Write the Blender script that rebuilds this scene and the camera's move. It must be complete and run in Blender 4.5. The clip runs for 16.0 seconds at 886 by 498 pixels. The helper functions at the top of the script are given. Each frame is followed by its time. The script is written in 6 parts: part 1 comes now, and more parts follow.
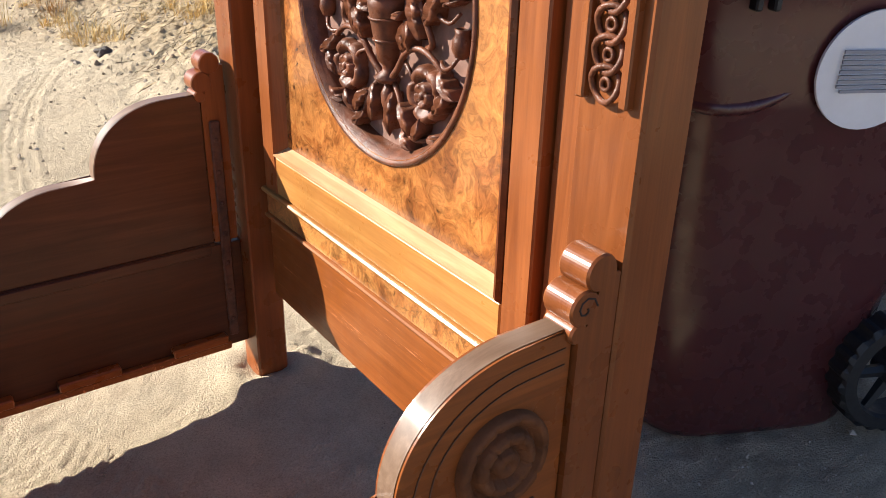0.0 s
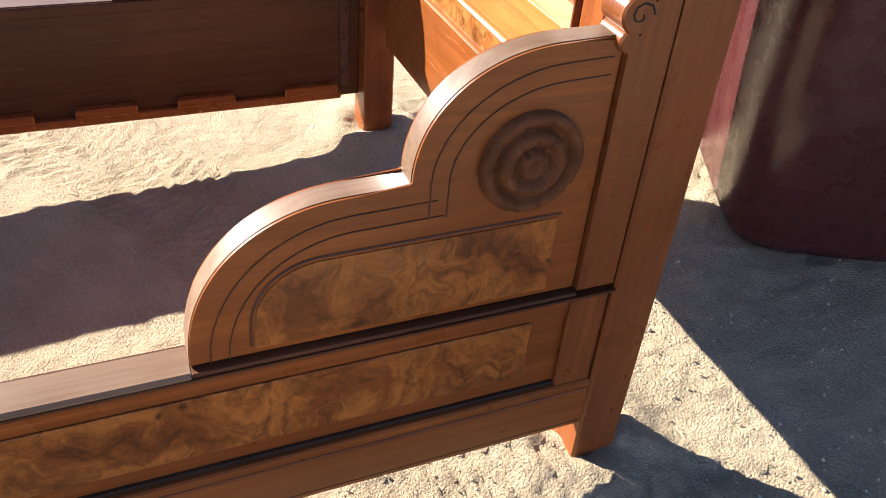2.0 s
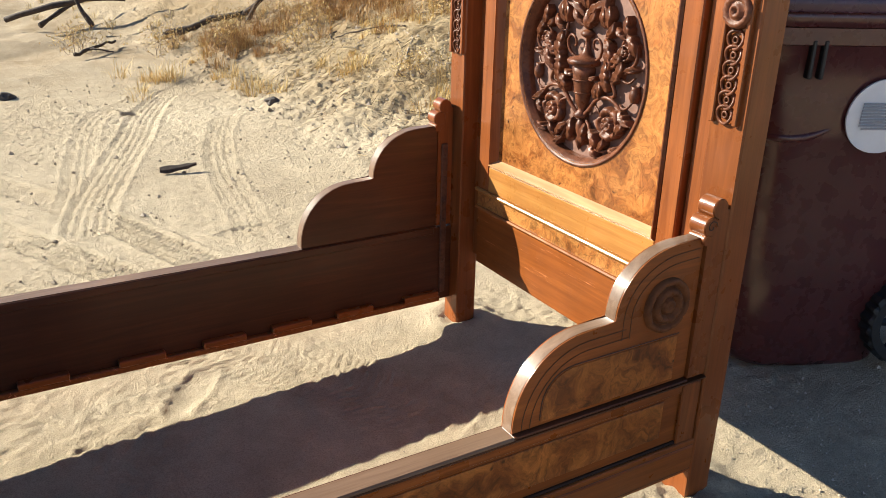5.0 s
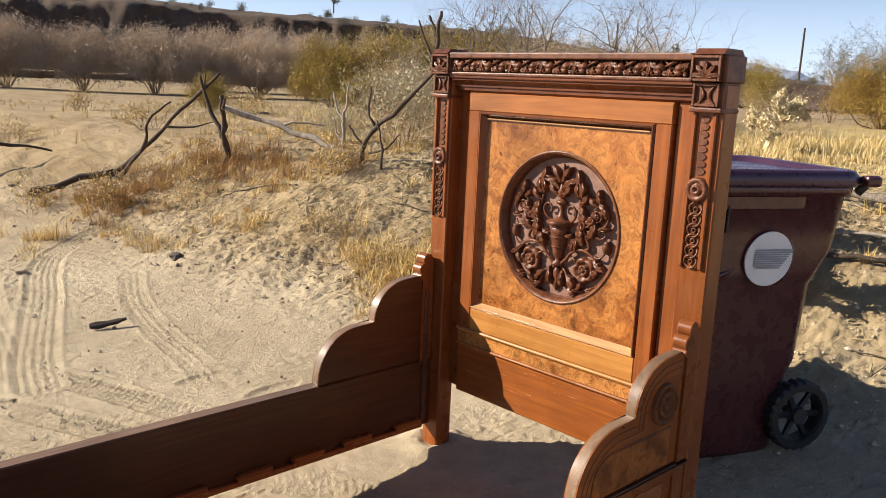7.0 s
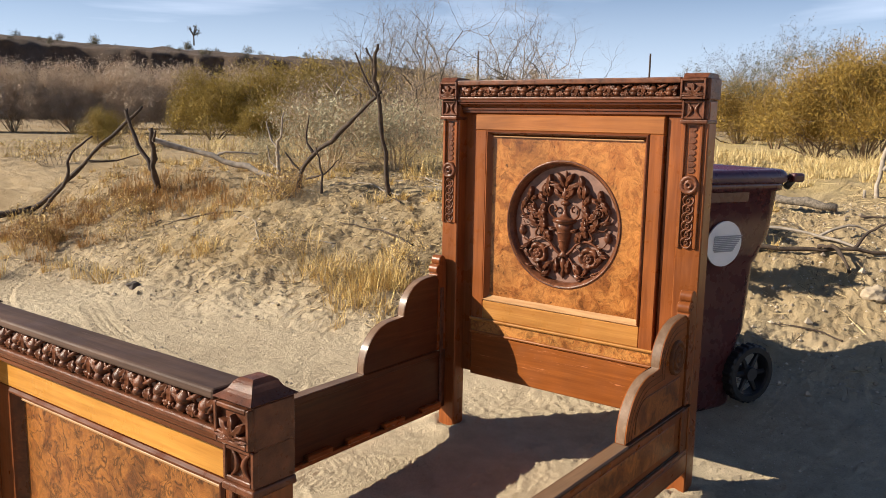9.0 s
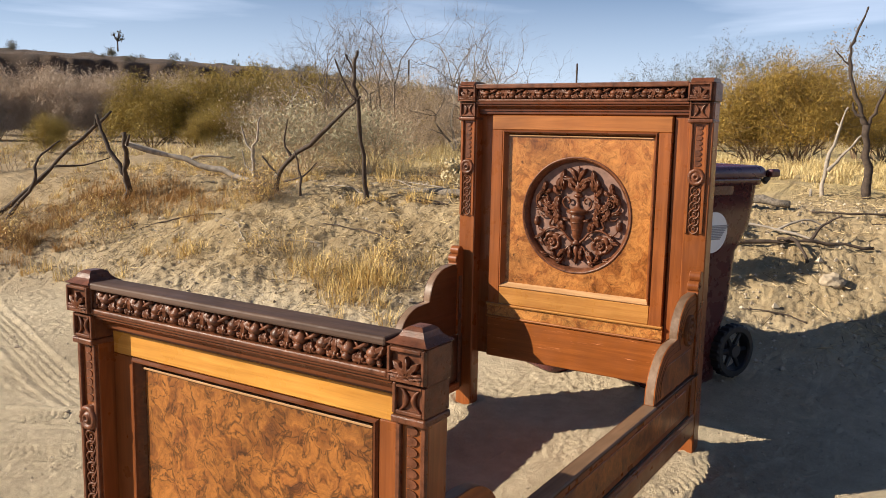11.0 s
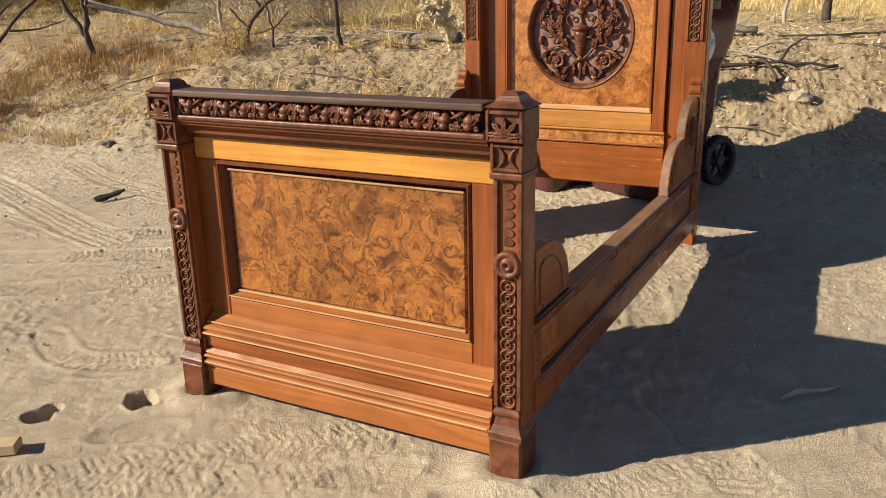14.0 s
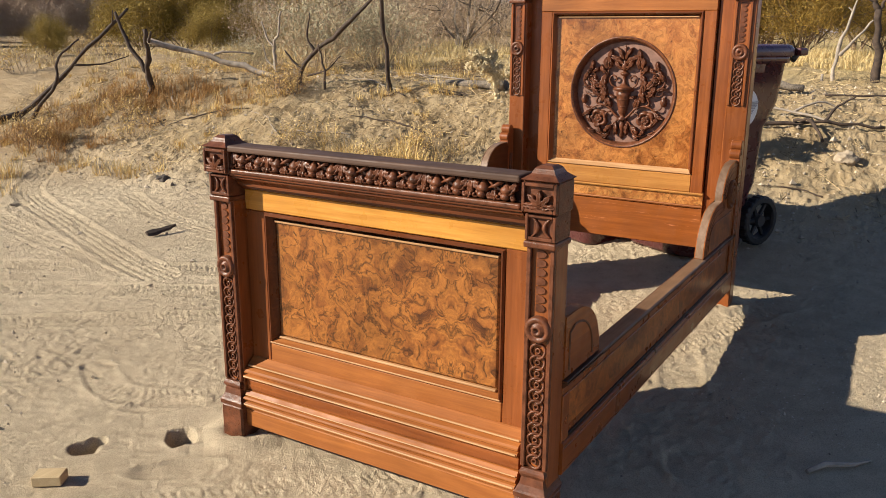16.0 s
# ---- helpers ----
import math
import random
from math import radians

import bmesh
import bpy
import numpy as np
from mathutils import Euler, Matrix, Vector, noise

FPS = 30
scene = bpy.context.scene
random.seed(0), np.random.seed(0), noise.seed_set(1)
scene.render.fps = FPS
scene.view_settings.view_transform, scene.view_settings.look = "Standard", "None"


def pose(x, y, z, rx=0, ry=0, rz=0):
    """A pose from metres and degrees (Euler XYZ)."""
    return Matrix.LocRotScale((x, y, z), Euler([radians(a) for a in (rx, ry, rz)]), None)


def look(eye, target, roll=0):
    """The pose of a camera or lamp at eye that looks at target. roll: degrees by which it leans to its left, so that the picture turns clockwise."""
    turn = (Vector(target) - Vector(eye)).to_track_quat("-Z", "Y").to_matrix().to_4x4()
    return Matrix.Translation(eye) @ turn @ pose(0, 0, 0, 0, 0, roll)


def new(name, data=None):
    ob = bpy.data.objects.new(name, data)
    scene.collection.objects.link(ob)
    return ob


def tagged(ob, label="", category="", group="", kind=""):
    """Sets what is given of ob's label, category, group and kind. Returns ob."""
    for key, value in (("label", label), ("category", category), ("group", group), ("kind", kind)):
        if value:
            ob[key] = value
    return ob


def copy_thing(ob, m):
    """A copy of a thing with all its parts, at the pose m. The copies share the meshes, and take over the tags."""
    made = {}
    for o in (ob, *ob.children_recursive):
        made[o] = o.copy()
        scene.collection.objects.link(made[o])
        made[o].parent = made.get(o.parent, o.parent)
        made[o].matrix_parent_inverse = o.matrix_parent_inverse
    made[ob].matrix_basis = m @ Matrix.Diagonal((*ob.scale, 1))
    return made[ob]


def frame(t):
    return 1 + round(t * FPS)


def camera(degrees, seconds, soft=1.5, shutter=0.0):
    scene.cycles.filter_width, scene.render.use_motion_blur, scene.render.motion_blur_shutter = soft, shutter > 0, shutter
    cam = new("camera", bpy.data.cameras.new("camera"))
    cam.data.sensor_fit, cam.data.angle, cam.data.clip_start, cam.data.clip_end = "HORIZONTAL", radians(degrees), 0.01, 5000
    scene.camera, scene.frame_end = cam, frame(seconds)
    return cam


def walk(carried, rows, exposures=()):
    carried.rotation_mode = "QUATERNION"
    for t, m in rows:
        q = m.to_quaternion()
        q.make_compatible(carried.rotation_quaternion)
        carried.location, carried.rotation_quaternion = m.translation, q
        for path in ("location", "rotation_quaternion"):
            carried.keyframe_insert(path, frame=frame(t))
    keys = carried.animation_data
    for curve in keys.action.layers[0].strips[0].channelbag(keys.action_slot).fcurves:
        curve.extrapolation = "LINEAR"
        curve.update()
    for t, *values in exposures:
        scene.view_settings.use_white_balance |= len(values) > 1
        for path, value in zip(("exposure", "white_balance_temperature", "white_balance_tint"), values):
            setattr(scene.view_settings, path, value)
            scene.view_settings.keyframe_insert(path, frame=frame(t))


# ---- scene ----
cam = camera(56.5, 16.0, 0.8)
EXPOSURES = [(0.0, 1.50, 5950, 10), (1.5, 1.90, 6100, 12), (3.5, 1.76, 6100, 12), (4.5, 1.52, 6050, 7), (5.2, 1.35, 6150, 5), (7.3, 0.98, 6450, 10), (9.2, 0.88, 6500, 10), (11.3, 0.84, 6500, 10), (16.0, 0.84, 6450, 10)]
PATH = [
    (0, (0.164, 0.149, 1.112), (1.225, 1.614, 0.257), 1.5),
    (0.5, (0.254, 0.074, 1.062), (1.212, 1.555, 0.12), 4.1),
    (1, (0.28, 0.043, 1.029), (1.086, 1.568, 0.016), 3.2),
    (1.5, (0.274, 0.032, 0.991), (0.985, 1.524, -0.136), 3.4),
    (2, (0.227, 0.013, 0.983), (0.901, 1.471, -0.21), 5.1),
    (2.5, (0.127, -0.03, 0.991), (0.781, 1.429, -0.21), 5.0),
    (3, (0.001, -0.092, 1.02), (0.645, 1.383, -0.168), 4.8),
    (3.5, (-0.084, -0.173, 1.057), (0.562, 1.325, -0.099), 4.7),
    (4, (-0.191, -0.316, 1.12), (0.49, 1.288, 0.138), 3.0),
    (4.5, (-0.345, -0.389, 1.203), (0.382, 1.296, 0.406), 0.1),
    (5, (-0.558, -0.403, 1.258), (0.403, 1.189, 0.522), 1.5),
    (5.2, (-0.617, -0.424, 1.286), (0.428, 1.119, 0.562), 2.4),
    (7.3, (-1.394, -0.431, 1.356), (-0.02, 0.979, 1.0), 2.6),
    (7.5, (-1.461, -0.436, 1.352), (-0.077, 0.965, 1.004), 2.7),
    (8, (-1.651, -0.349, 1.345), (-0.174, 0.958, 1.017), 3.0),
    (8.5, (-1.819, -0.266, 1.324), (-0.276, 0.965, 1.008), 2.1),
    (9, (-1.994, -0.324, 1.316), (-0.419, 0.869, 1.009), 1.1),
    (9.2, (-2.058, -0.36, 1.329), (-0.479, 0.828, 1.022), 0.8),
    (11.3, (-2.495, -0.156, 1.27), (-0.805, 0.876, 0.989), 1.3),
    (11.5, (-2.527, -0.174, 1.272), (-0.828, 0.843, 0.991), 1.4),
    (12, (-2.582, -0.157, 1.258), (-0.864, 0.821, 0.957), 1.7),
    (12.5, (-2.672, -0.062, 1.226), (-0.939, 0.868, 0.863), 1.5),
    (13, (-2.753, -0.007, 1.186), (-1.012, 0.882, 0.764), 0.7),
    (13.5, (-2.803, -0.017, 1.148), (-1.072, 0.836, 0.62), 0.0),
    (14, (-2.83, -0.023, 1.107), (-1.149, 0.884, 0.514), -1.3),
    (14.5, (-2.841, -0.029, 1.071), (-1.187, 0.874, 0.402), -1.4),
    (15, (-2.845, -0.035, 1.065), (-1.203, 0.871, 0.369), -0.9),
    (15.5, (-2.853, -0.047, 1.105), (-1.222, 0.904, 0.443), -1.2),
    (16, (-2.872, -0.064, 1.191), (-1.219, 0.941, 0.681), 0.3),
]
walk(cam, [(t, look(eye, target, roll)) for t, eye, target, roll in PATH], EXPOSURES)

# ---- sky and sun ----
SUN = Vector((-1.28, 1.50, 1.0)).normalized()
world = bpy.data.worlds.new("sky")
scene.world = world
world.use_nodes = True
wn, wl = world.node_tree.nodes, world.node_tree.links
sky = wn.new("ShaderNodeTexSky")
sky.sky_type = "NISHITA"
sky.sun_disc = False
sky.sun_elevation = math.asin(SUN.z)
sky.sun_rotation = math.atan2(SUN.x, SUN.y)
sky.altitude = 900
sky.air_density, sky.dust_density, sky.ozone_density = 1.0, 0.1, 7.0
# thin high cloud drawn out in streaks over the whole sky
wc = wn.new("ShaderNodeTexCoord")
wm = wn.new("ShaderNodeMapping")
wm.inputs["Scale"].default_value = (1.2, 1.2, 9.0)
wm.inputs["Rotation"].default_value = (0.06, 0.03, 0.3)
wno = wn.new("ShaderNodeTexNoise")
wno.inputs["Scale"].default_value = 1.7
wno.inputs["Detail"].default_value = 6
wno.inputs["Distortion"].default_value = 0.5
wr = wn.new("ShaderNodeValToRGB")
wr.color_ramp.elements[0].position, wr.color_ramp.elements[0].color = 0.36, (0, 0, 0, 1)
wr.color_ramp.elements[1].position, wr.color_ramp.elements[1].color = 0.70, (0.62, 0.62, 0.62, 1)
wmix = wn.new("ShaderNodeMix")
wmix.data_type = "RGBA"
wmix.inputs[7].default_value = (12.8, 14.3, 17.3, 1)
wl.new(wc.outputs["Generated"], wm.inputs["Vector"])
wl.new(wm.outputs[0], wno.inputs["Vector"])
wl.new(wno.outputs["Fac"], wr.inputs[0])
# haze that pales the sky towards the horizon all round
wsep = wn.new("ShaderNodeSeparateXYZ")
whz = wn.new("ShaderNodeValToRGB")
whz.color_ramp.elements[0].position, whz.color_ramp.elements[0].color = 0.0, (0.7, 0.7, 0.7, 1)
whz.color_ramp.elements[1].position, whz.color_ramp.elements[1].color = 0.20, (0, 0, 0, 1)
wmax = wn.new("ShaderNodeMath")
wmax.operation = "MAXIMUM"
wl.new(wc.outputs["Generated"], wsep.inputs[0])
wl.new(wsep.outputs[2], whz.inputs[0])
# the cloud thins out overhead
whi = wn.new("ShaderNodeValToRGB")
whi.color_ramp.elements[0].position, whi.color_ramp.elements[0].color = 0.24, (1, 1, 1, 1)
whi.color_ramp.elements[1].position, whi.color_ramp.elements[1].color = 0.50, (0.04, 0.04, 0.04, 1)
wthin = wn.new("ShaderNodeMath")
wthin.operation = "MULTIPLY"
wl.new(wsep.outputs[2], whi.inputs[0])
wl.new(wr.outputs[0], wthin.inputs[0])
wl.new(whi.outputs[0], wthin.inputs[1])
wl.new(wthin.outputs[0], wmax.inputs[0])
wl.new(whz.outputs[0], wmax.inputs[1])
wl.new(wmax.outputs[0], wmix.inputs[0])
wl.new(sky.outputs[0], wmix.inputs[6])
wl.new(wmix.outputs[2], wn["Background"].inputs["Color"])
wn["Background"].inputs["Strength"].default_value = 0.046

sun_data = bpy.data.lights.new("sun", "SUN")
sun_data.energy, sun_data.angle, sun_data.color = 5.0, radians(0.53), (1.0, 0.905, 0.745)
sun = new("sun", sun_data)
sun.matrix_world = look(SUN * 50, (0, 0, 0))


# ---- materials ----
def graph(name, rough=0.5):
    m = bpy.data.materials.new(name)
    m.use_nodes = True
    b = m.node_tree.nodes["Principled BSDF"]
    b.inputs["Roughness"].default_value = rough
    return m, m.node_tree.nodes, m.node_tree.links, b


def place(n, l, scale=(1, 1, 1), turn=(0, 0, 0), source="Position"):
    g = n.new("ShaderNodeNewGeometry") if source == "Position" else n.new("ShaderNodeTexCoord")
    mp = n.new("ShaderNodeMapping")
    mp.inputs["Scale"].default_value = scale
    mp.inputs["Rotation"].default_value = turn
    l.new(g.outputs[source], mp.inputs["Vector"])
    return mp.outputs[0]


def noise_at(n, l, vec, scale, detail=5.0, rough=0.55, distortion=0.0):
    t = n.new("ShaderNodeTexNoise")
    t.inputs["Scale"].default_value, t.inputs["Detail"].default_value = scale, detail
    t.inputs["Roughness"].default_value, t.inputs["Distortion"].default_value = rough, distortion
    l.new(vec, t.inputs["Vector"])
    return t.outputs["Fac"]


def ramp(n, l, fac, stops):
    r = n.new("ShaderNodeValToRGB")
    els = r.color_ramp.elements
    while len(els) < len(stops):
        els.new(0.5)
    for e, (p, c) in zip(els, stops):
        e.position, e.color = p, (*c, 1) if len(c) == 3 else c
    l.new(fac, r.inputs[0])
    return r.outputs[0]


def grey(v):
    return (v, v, v)


def mixed(n, l, a, b, fac, blend="MIX"):
    x = n.new("ShaderNodeMix")
    x.data_type, x.blend_type = "RGBA", blend
    for sock, val in ((x.inputs[0], fac), (x.inputs[6], a), (x.inputs[7], b)):
        if isinstance(val, (int, float)):
            sock.default_value = val
        elif isinstance(val, tuple):
            sock.default_value = (*val, 1)
        else:
            l.new(val, sock)
    return x.outputs[2]


def maths(n, l, op, a, b=0.0):
    x = n.new("ShaderNodeMath")
    x.operation = op
    for sock, val in ((x.inputs[0], a), (x.inputs[1], b)):
        if isinstance(val, (int, float)):
            sock.default_value = val
        else:
            l.new(val, sock)
    return x.outputs[0]


def bump(n, l, bsdf, height, strength, distance):
    b = n.new("ShaderNodeBump")
    b.inputs["Strength"].default_value, b.inputs["Distance"].default_value = strength, distance
    l.new(height, b.inputs["Height"])
    l.new(b.outputs[0], bsdf.inputs["Normal"])


GRAIN = {"x": (0.7, 14, 14), "y": (14, 0.7, 14), "z": (14, 14, 0.7)}


def wood(name, dark, light, axis, rough=0.34, worn=0.0):
    m, n, l, b = graph(name, rough)
    v = place(n, l, GRAIN[axis])
    f1 = noise_at(n, l, v, 2.2, 7, 0.6, 1.6)
    col = ramp(n, l, f1, [(0.22, dark), (0.52, tuple((p + q) / 2 for p, q in zip(dark, light))), (0.72, light)])
    fine = noise_at(n, l, place(n, l, tuple(s * 9 for s in GRAIN[axis])), 2.0, 4, 0.7, 0.3)
    col = mixed(n, l, col, ramp(n, l, fine, [(0.3, grey(0.6)), (0.6, grey(1.0))]), 0.34, "MULTIPLY")
    big = noise_at(n, l, place(n, l), 2.3, 3)
    col = mixed(n, l, col, ramp(n, l, big, [(0.35, grey(0.72)), (0.65, grey(1.12))]), 0.8, "MULTIPLY")
    if worn:
        s = noise_at(n, l, place(n, l, tuple(3 * q for q in GRAIN[axis])), 1.6, 6, 0.75, 0.4)
        col = mixed(n, l, col, tuple(min(1, 1.9 * q + 0.08) for q in light), ramp(n, l, s, [(0.60, grey(0)), (0.67, grey(worn))]))
    l.new(col, b.inputs["Base Color"])
    rr = ramp(n, l, noise_at(n, l, place(n, l), 14, 4), [(0.3, grey(rough - 0.08)), (0.7, grey(rough + 0.14))])
    l.new(rr, b.inputs["Roughness"])
    b.inputs["Coat Weight"].default_value, b.inputs["Coat Roughness"].default_value = (0.16 if rough < 0.5 else 0.0), 0.2
    b.inputs["Specular IOR Level"].default_value = 0.27
    bump(n, l, b, fine, 0.12, 0.001)
    return m


def burl(name, dark, mid, light, fold=None, size=1.0, lines=0.75, rough=0.3, coat=0.1):
    m, n, l, b = graph(name, rough)
    g = n.new("ShaderNodeNewGeometry")
    vec = g.outputs["Position"]
    if fold is not None:
        sx = n.new("ShaderNodeSeparateXYZ")
        l.new(vec, sx.inputs[0])
        cb = n.new("ShaderNodeCombineXYZ")
        for k in range(3):
            out = sx.outputs[k]
            if fold[k] is not None:
                out = maths(n, l, "ABSOLUTE", maths(n, l, "SUBTRACT", out, fold[k]))
            l.new(out, cb.inputs[k])
        vec = cb.outputs[0]
    w = n.new("ShaderNodeTexNoise")
    w.inputs["Scale"].default_value, w.inputs["Detail"].default_value = 7.0 / size, 3
    l.new(vec, w.inputs["Vector"])
    sub = n.new("ShaderNodeVectorMath")
    sub.operation = "MULTIPLY_ADD"
    l.new(w.outputs["Color"], sub.inputs[0])
    sub.inputs[1].default_value = (0.22 * size,) * 3
    l.new(vec, sub.inputs[2])
    wv = sub.outputs[0]
    f1 = noise_at(n, l, wv, 6.5 / size, 8, 0.62, 0.8)
    col = ramp(n, l, f1, [(0.28, dark), (0.42, mid), (0.56, light), (0.72, mid)])
    # dark wandering lines where the second field crosses its middle
    f2 = noise_at(n, l, wv, 4.2 / size, 4, 0.5, 1.6)
    line = maths(n, l, "ABSOLUTE", maths(n, l, "SUBTRACT", f2, 0.5))
    col = mixed(n, l, col, tuple(0.22 * q for q in dark), ramp(n, l, line, [(0.0, grey(lines)), (0.028, grey(0))]))
    vo = n.new("ShaderNodeTexVoronoi")
    vo.inputs["Scale"].default_value = 11 / size
    l.new(wv, vo.inputs["Vector"])
    col = mixed(n, l, col, tuple(0.3 * q for q in dark), ramp(n, l, vo.outputs["Distance"], [(0.05, grey(0.8)), (0.16, grey(0))]))
    mott = noise_at(n, l, wv, 24 / size, 6, 0.75, 1.2)
    col = mixed(n, l, col, ramp(n, l, mott, [(0.34, grey(0.45)), (0.5, grey(1.0)), (0.68, grey(1.35))]), 0.75, "MULTIPLY")
    fine = noise_at(n, l, wv, 90 / size, 4, 0.7)
    col = mixed(n, l, col, ramp(n, l, fine, [(0.3, grey(0.6)), (0.65, grey(1.1))]), 0.6, "MULTIPLY")
    broad = noise_at(n, l, vec, 2.6, 3, 0.6)
    col = mixed(n, l, col, ramp(n, l, broad, [(0.38, grey(0.72)), (0.62, grey(1.15))]), 0.9, "MULTIPLY")
    l.new(col, b.inputs["Base Color"])
    b.inputs["Coat Weight"].default_value, b.inputs["Coat Roughness"].default_value = coat, 0.24
    bump(n, l, b, fine, 0.08, 0.0008)
    return m


def plain(name, colour, rough=0.6, spread=0.25, scale=9.0, metal=0.0, relief=0.0, specks=None, gloss=0.5):
    m, n, l, b = graph(name, rough)
    v = place(n, l)
    f = noise_at(n, l, v, scale, 6, 0.65)
    col = ramp(n, l, f, [(0.3, tuple(q * (1 - spread) for q in colour)), (0.7, tuple(min(1, q * (1 + spread)) for q in colour))])
    if specks:
        s = noise_at(n, l, v, scale * 7, 5, 0.7)
        col = mixed(n, l, col, specks, ramp(n, l, s, [(0.55, grey(0)), (0.7, grey(0.7))]))
    l.new(col, b.inputs["Base Color"])
    b.inputs["Metallic"].default_value = metal
    b.inputs["Specular IOR Level"].default_value = gloss
    rr = ramp(n, l, noise_at(n, l, v, scale * 3, 4), [(0.3, grey(max(0.05, rough - 0.1))), (0.7, grey(min(1, rough + 0.12)))])
    l.new(rr, b.inputs["Roughness"])
    if relief:
        bump(n, l, b, noise_at(n, l, v, scale * 12, 5, 0.7), 0.5, relief)
    return m


def foliage(name, c1, c2, rough=0.75):
    m, n, l, b = graph(name, rough)
    oi = n.new("ShaderNodeNewGeometry")
    col = ramp(n, l, oi.outputs["Random Per Island"], [(0.0, c1), (1.0, c2)])
    l.new(col, b.inputs["Base Color"])
    return m


def sand():
    m, n, l, b = graph("sand", 0.95)
    v = place(n, l)
    big = noise_at(n, l, v, 0.55, 5, 0.6)
    col = ramp(n, l, big, [(0.32, (0.43, 0.338, 0.226)), (0.55, (0.52, 0.421, 0.290)), (0.75, (0.59, 0.487, 0.348))])
    mid = noise_at(n, l, v, 9, 6, 0.7)
    col = mixed(n, l, col, ramp(n, l, mid, [(0.3, grey(0.78)), (0.65, grey(1.08))]), 0.8, "MULTIPLY")
    grit = noise_at(n, l, v, 220, 3, 0.8)
    col = mixed(n, l, col, ramp(n, l, grit, [(0.34, grey(0.55)), (0.5, grey(1.0)), (0.72, grey(1.25))]), 0.6, "MULTIPLY")
    # dry litter that darkens the bank
    sep = n.new("ShaderNodeSeparateXYZ")
    l.new(v, sep.inputs[0])
    lit = noise_at(n, l, v, 3.2, 6, 0.75, 0.6)
    high = ramp(n, l, sep.outputs[2], [(0.08, grey(0)), (0.30, grey(1))])
    col = mixed(n, l, col, (0.37, 0.275, 0.155), maths(n, l, "MULTIPLY", high, 0.85))
    f = maths(n, l, "MULTIPLY", ramp(n, l, lit, [(0.46, grey(0)), (0.64, grey(0.8))]), high)
    col = mixed(n, l, col, (0.25, 0.170, 0.085), f)
    # brown litter on the flat beyond the driven ground
    out = maths(n, l, "MULTIPLY", maths(n, l, "SUBTRACT", sep.outputs[1], 5.2), 0.35)
    out.node.use_clamp = True
    spots = ramp(n, l, noise_at(n, l, place(n, l, (1, 0.5, 1)), 1.1, 7, 0.72, 0.4), [(0.44, grey(0)), (0.62, grey(0.8))])
    col = mixed(n, l, col, (0.36, 0.27, 0.17), maths(n, l, "MULTIPLY", out, 0.55))
    col = mixed(n, l, col, (0.24, 0.165, 0.085), maths(n, l, "MULTIPLY", spots, out))
    # flattened straw that gilds the flat on top of the bank
    back = maths(n, l, "MULTIPLY", maths(n, l, "SUBTRACT", sep.outputs[0], 4.4), 0.8)
    back.node.use_clamp = True
    side = maths(n, l, "MULTIPLY", maths(n, l, "SUBTRACT", 9.0, sep.outputs[1]), 0.3)
    side.node.use_clamp = True
    patch = ramp(n, l, noise_at(n, l, place(n, l, (0.5, 1, 1)), 1.4, 6, 0.7), [(0.36, grey(0.15)), (0.58, grey(0.85))])
    col = mixed(n, l, col, (0.56, 0.42, 0.18), maths(n, l, "MULTIPLY", maths(n, l, "MULTIPLY", back, side), patch))
    l.new(col, b.inputs["Base Color"])
    b.inputs["Specular IOR Level"].default_value = 0.15
    # coarse grains with rounded tops, over a fine unevenness
    cell = n.new("ShaderNodeTexVoronoi")
    cell.inputs["Scale"].default_value = 240
    l.new(v, cell.inputs["Vector"])
    h = maths(n, l, "SUBTRACT", maths(n, l, "MULTIPLY", noise_at(n, l, v, 30, 10, 0.74), 1.1), maths(n, l, "MULTIPLY", cell.outputs["Distance"], 0.20))
    bump(n, l, b, h, 1.0, 0.014)
    return m


SAND = sand()
WALNUT_Z = wood("walnut upright", (0.17, 0.046, 0.012), (0.32, 0.098, 0.026), "z", 0.3)
WALNUT_Y = wood("walnut across", (0.16, 0.043, 0.011), (0.31, 0.094, 0.024), "y", 0.3)
# same walnut with the shadow of cornices and moulding recesses in its colour
WALNUT_SHADOW = wood("walnut darkened for shadow lines", (0.080, 0.021, 0.007), (0.18, 0.050, 0.014), "y", 0.3)
WALNUT_X = wood("walnut along", (0.185, 0.050, 0.011), (0.36, 0.104, 0.021), "x", 0.3)
DUSTY = wood("dusty walnut ledge", (0.13, 0.072, 0.040), (0.24, 0.145, 0.086), "x", 0.45, 0.2)
RUBBED_EDGE = wood("rubbed pale edge", (0.15, 0.086, 0.052), (0.27, 0.172, 0.112), "x", 0.44)
TOP_DARK = wood("dark weathered top board", (0.050, 0.026, 0.018), (0.12, 0.068, 0.046), "y", 0.62, 0.3)
# darker copy of the rail walnut, with shade worked into its colour
WALNUT_DIM = wood("walnut dimmed for shade", (0.060, 0.021, 0.009), (0.125, 0.043, 0.017), "x", 0.40)
GOLD_Y = wood("golden walnut", (0.33, 0.130, 0.030), (0.54, 0.260, 0.070), "y", 0.3)
GOLD_FOOT = wood("bright golden walnut", (0.46, 0.185, 0.028), (0.70, 0.34, 0.07), "y", 0.3)
AMBER_Y = wood("amber walnut", (0.22, 0.066, 0.014), (0.40, 0.140, 0.032), "y", 0.55)
RUBBED = wood("rubbed orange board", (0.19, 0.052, 0.010), (0.34, 0.102, 0.020), "y", 0.36, 0.75)
CARVED = plain("carved dark walnut", (0.115, 0.040, 0.019), 0.34, 0.55, 30, 0.0, 0.0015, None, 0.25)
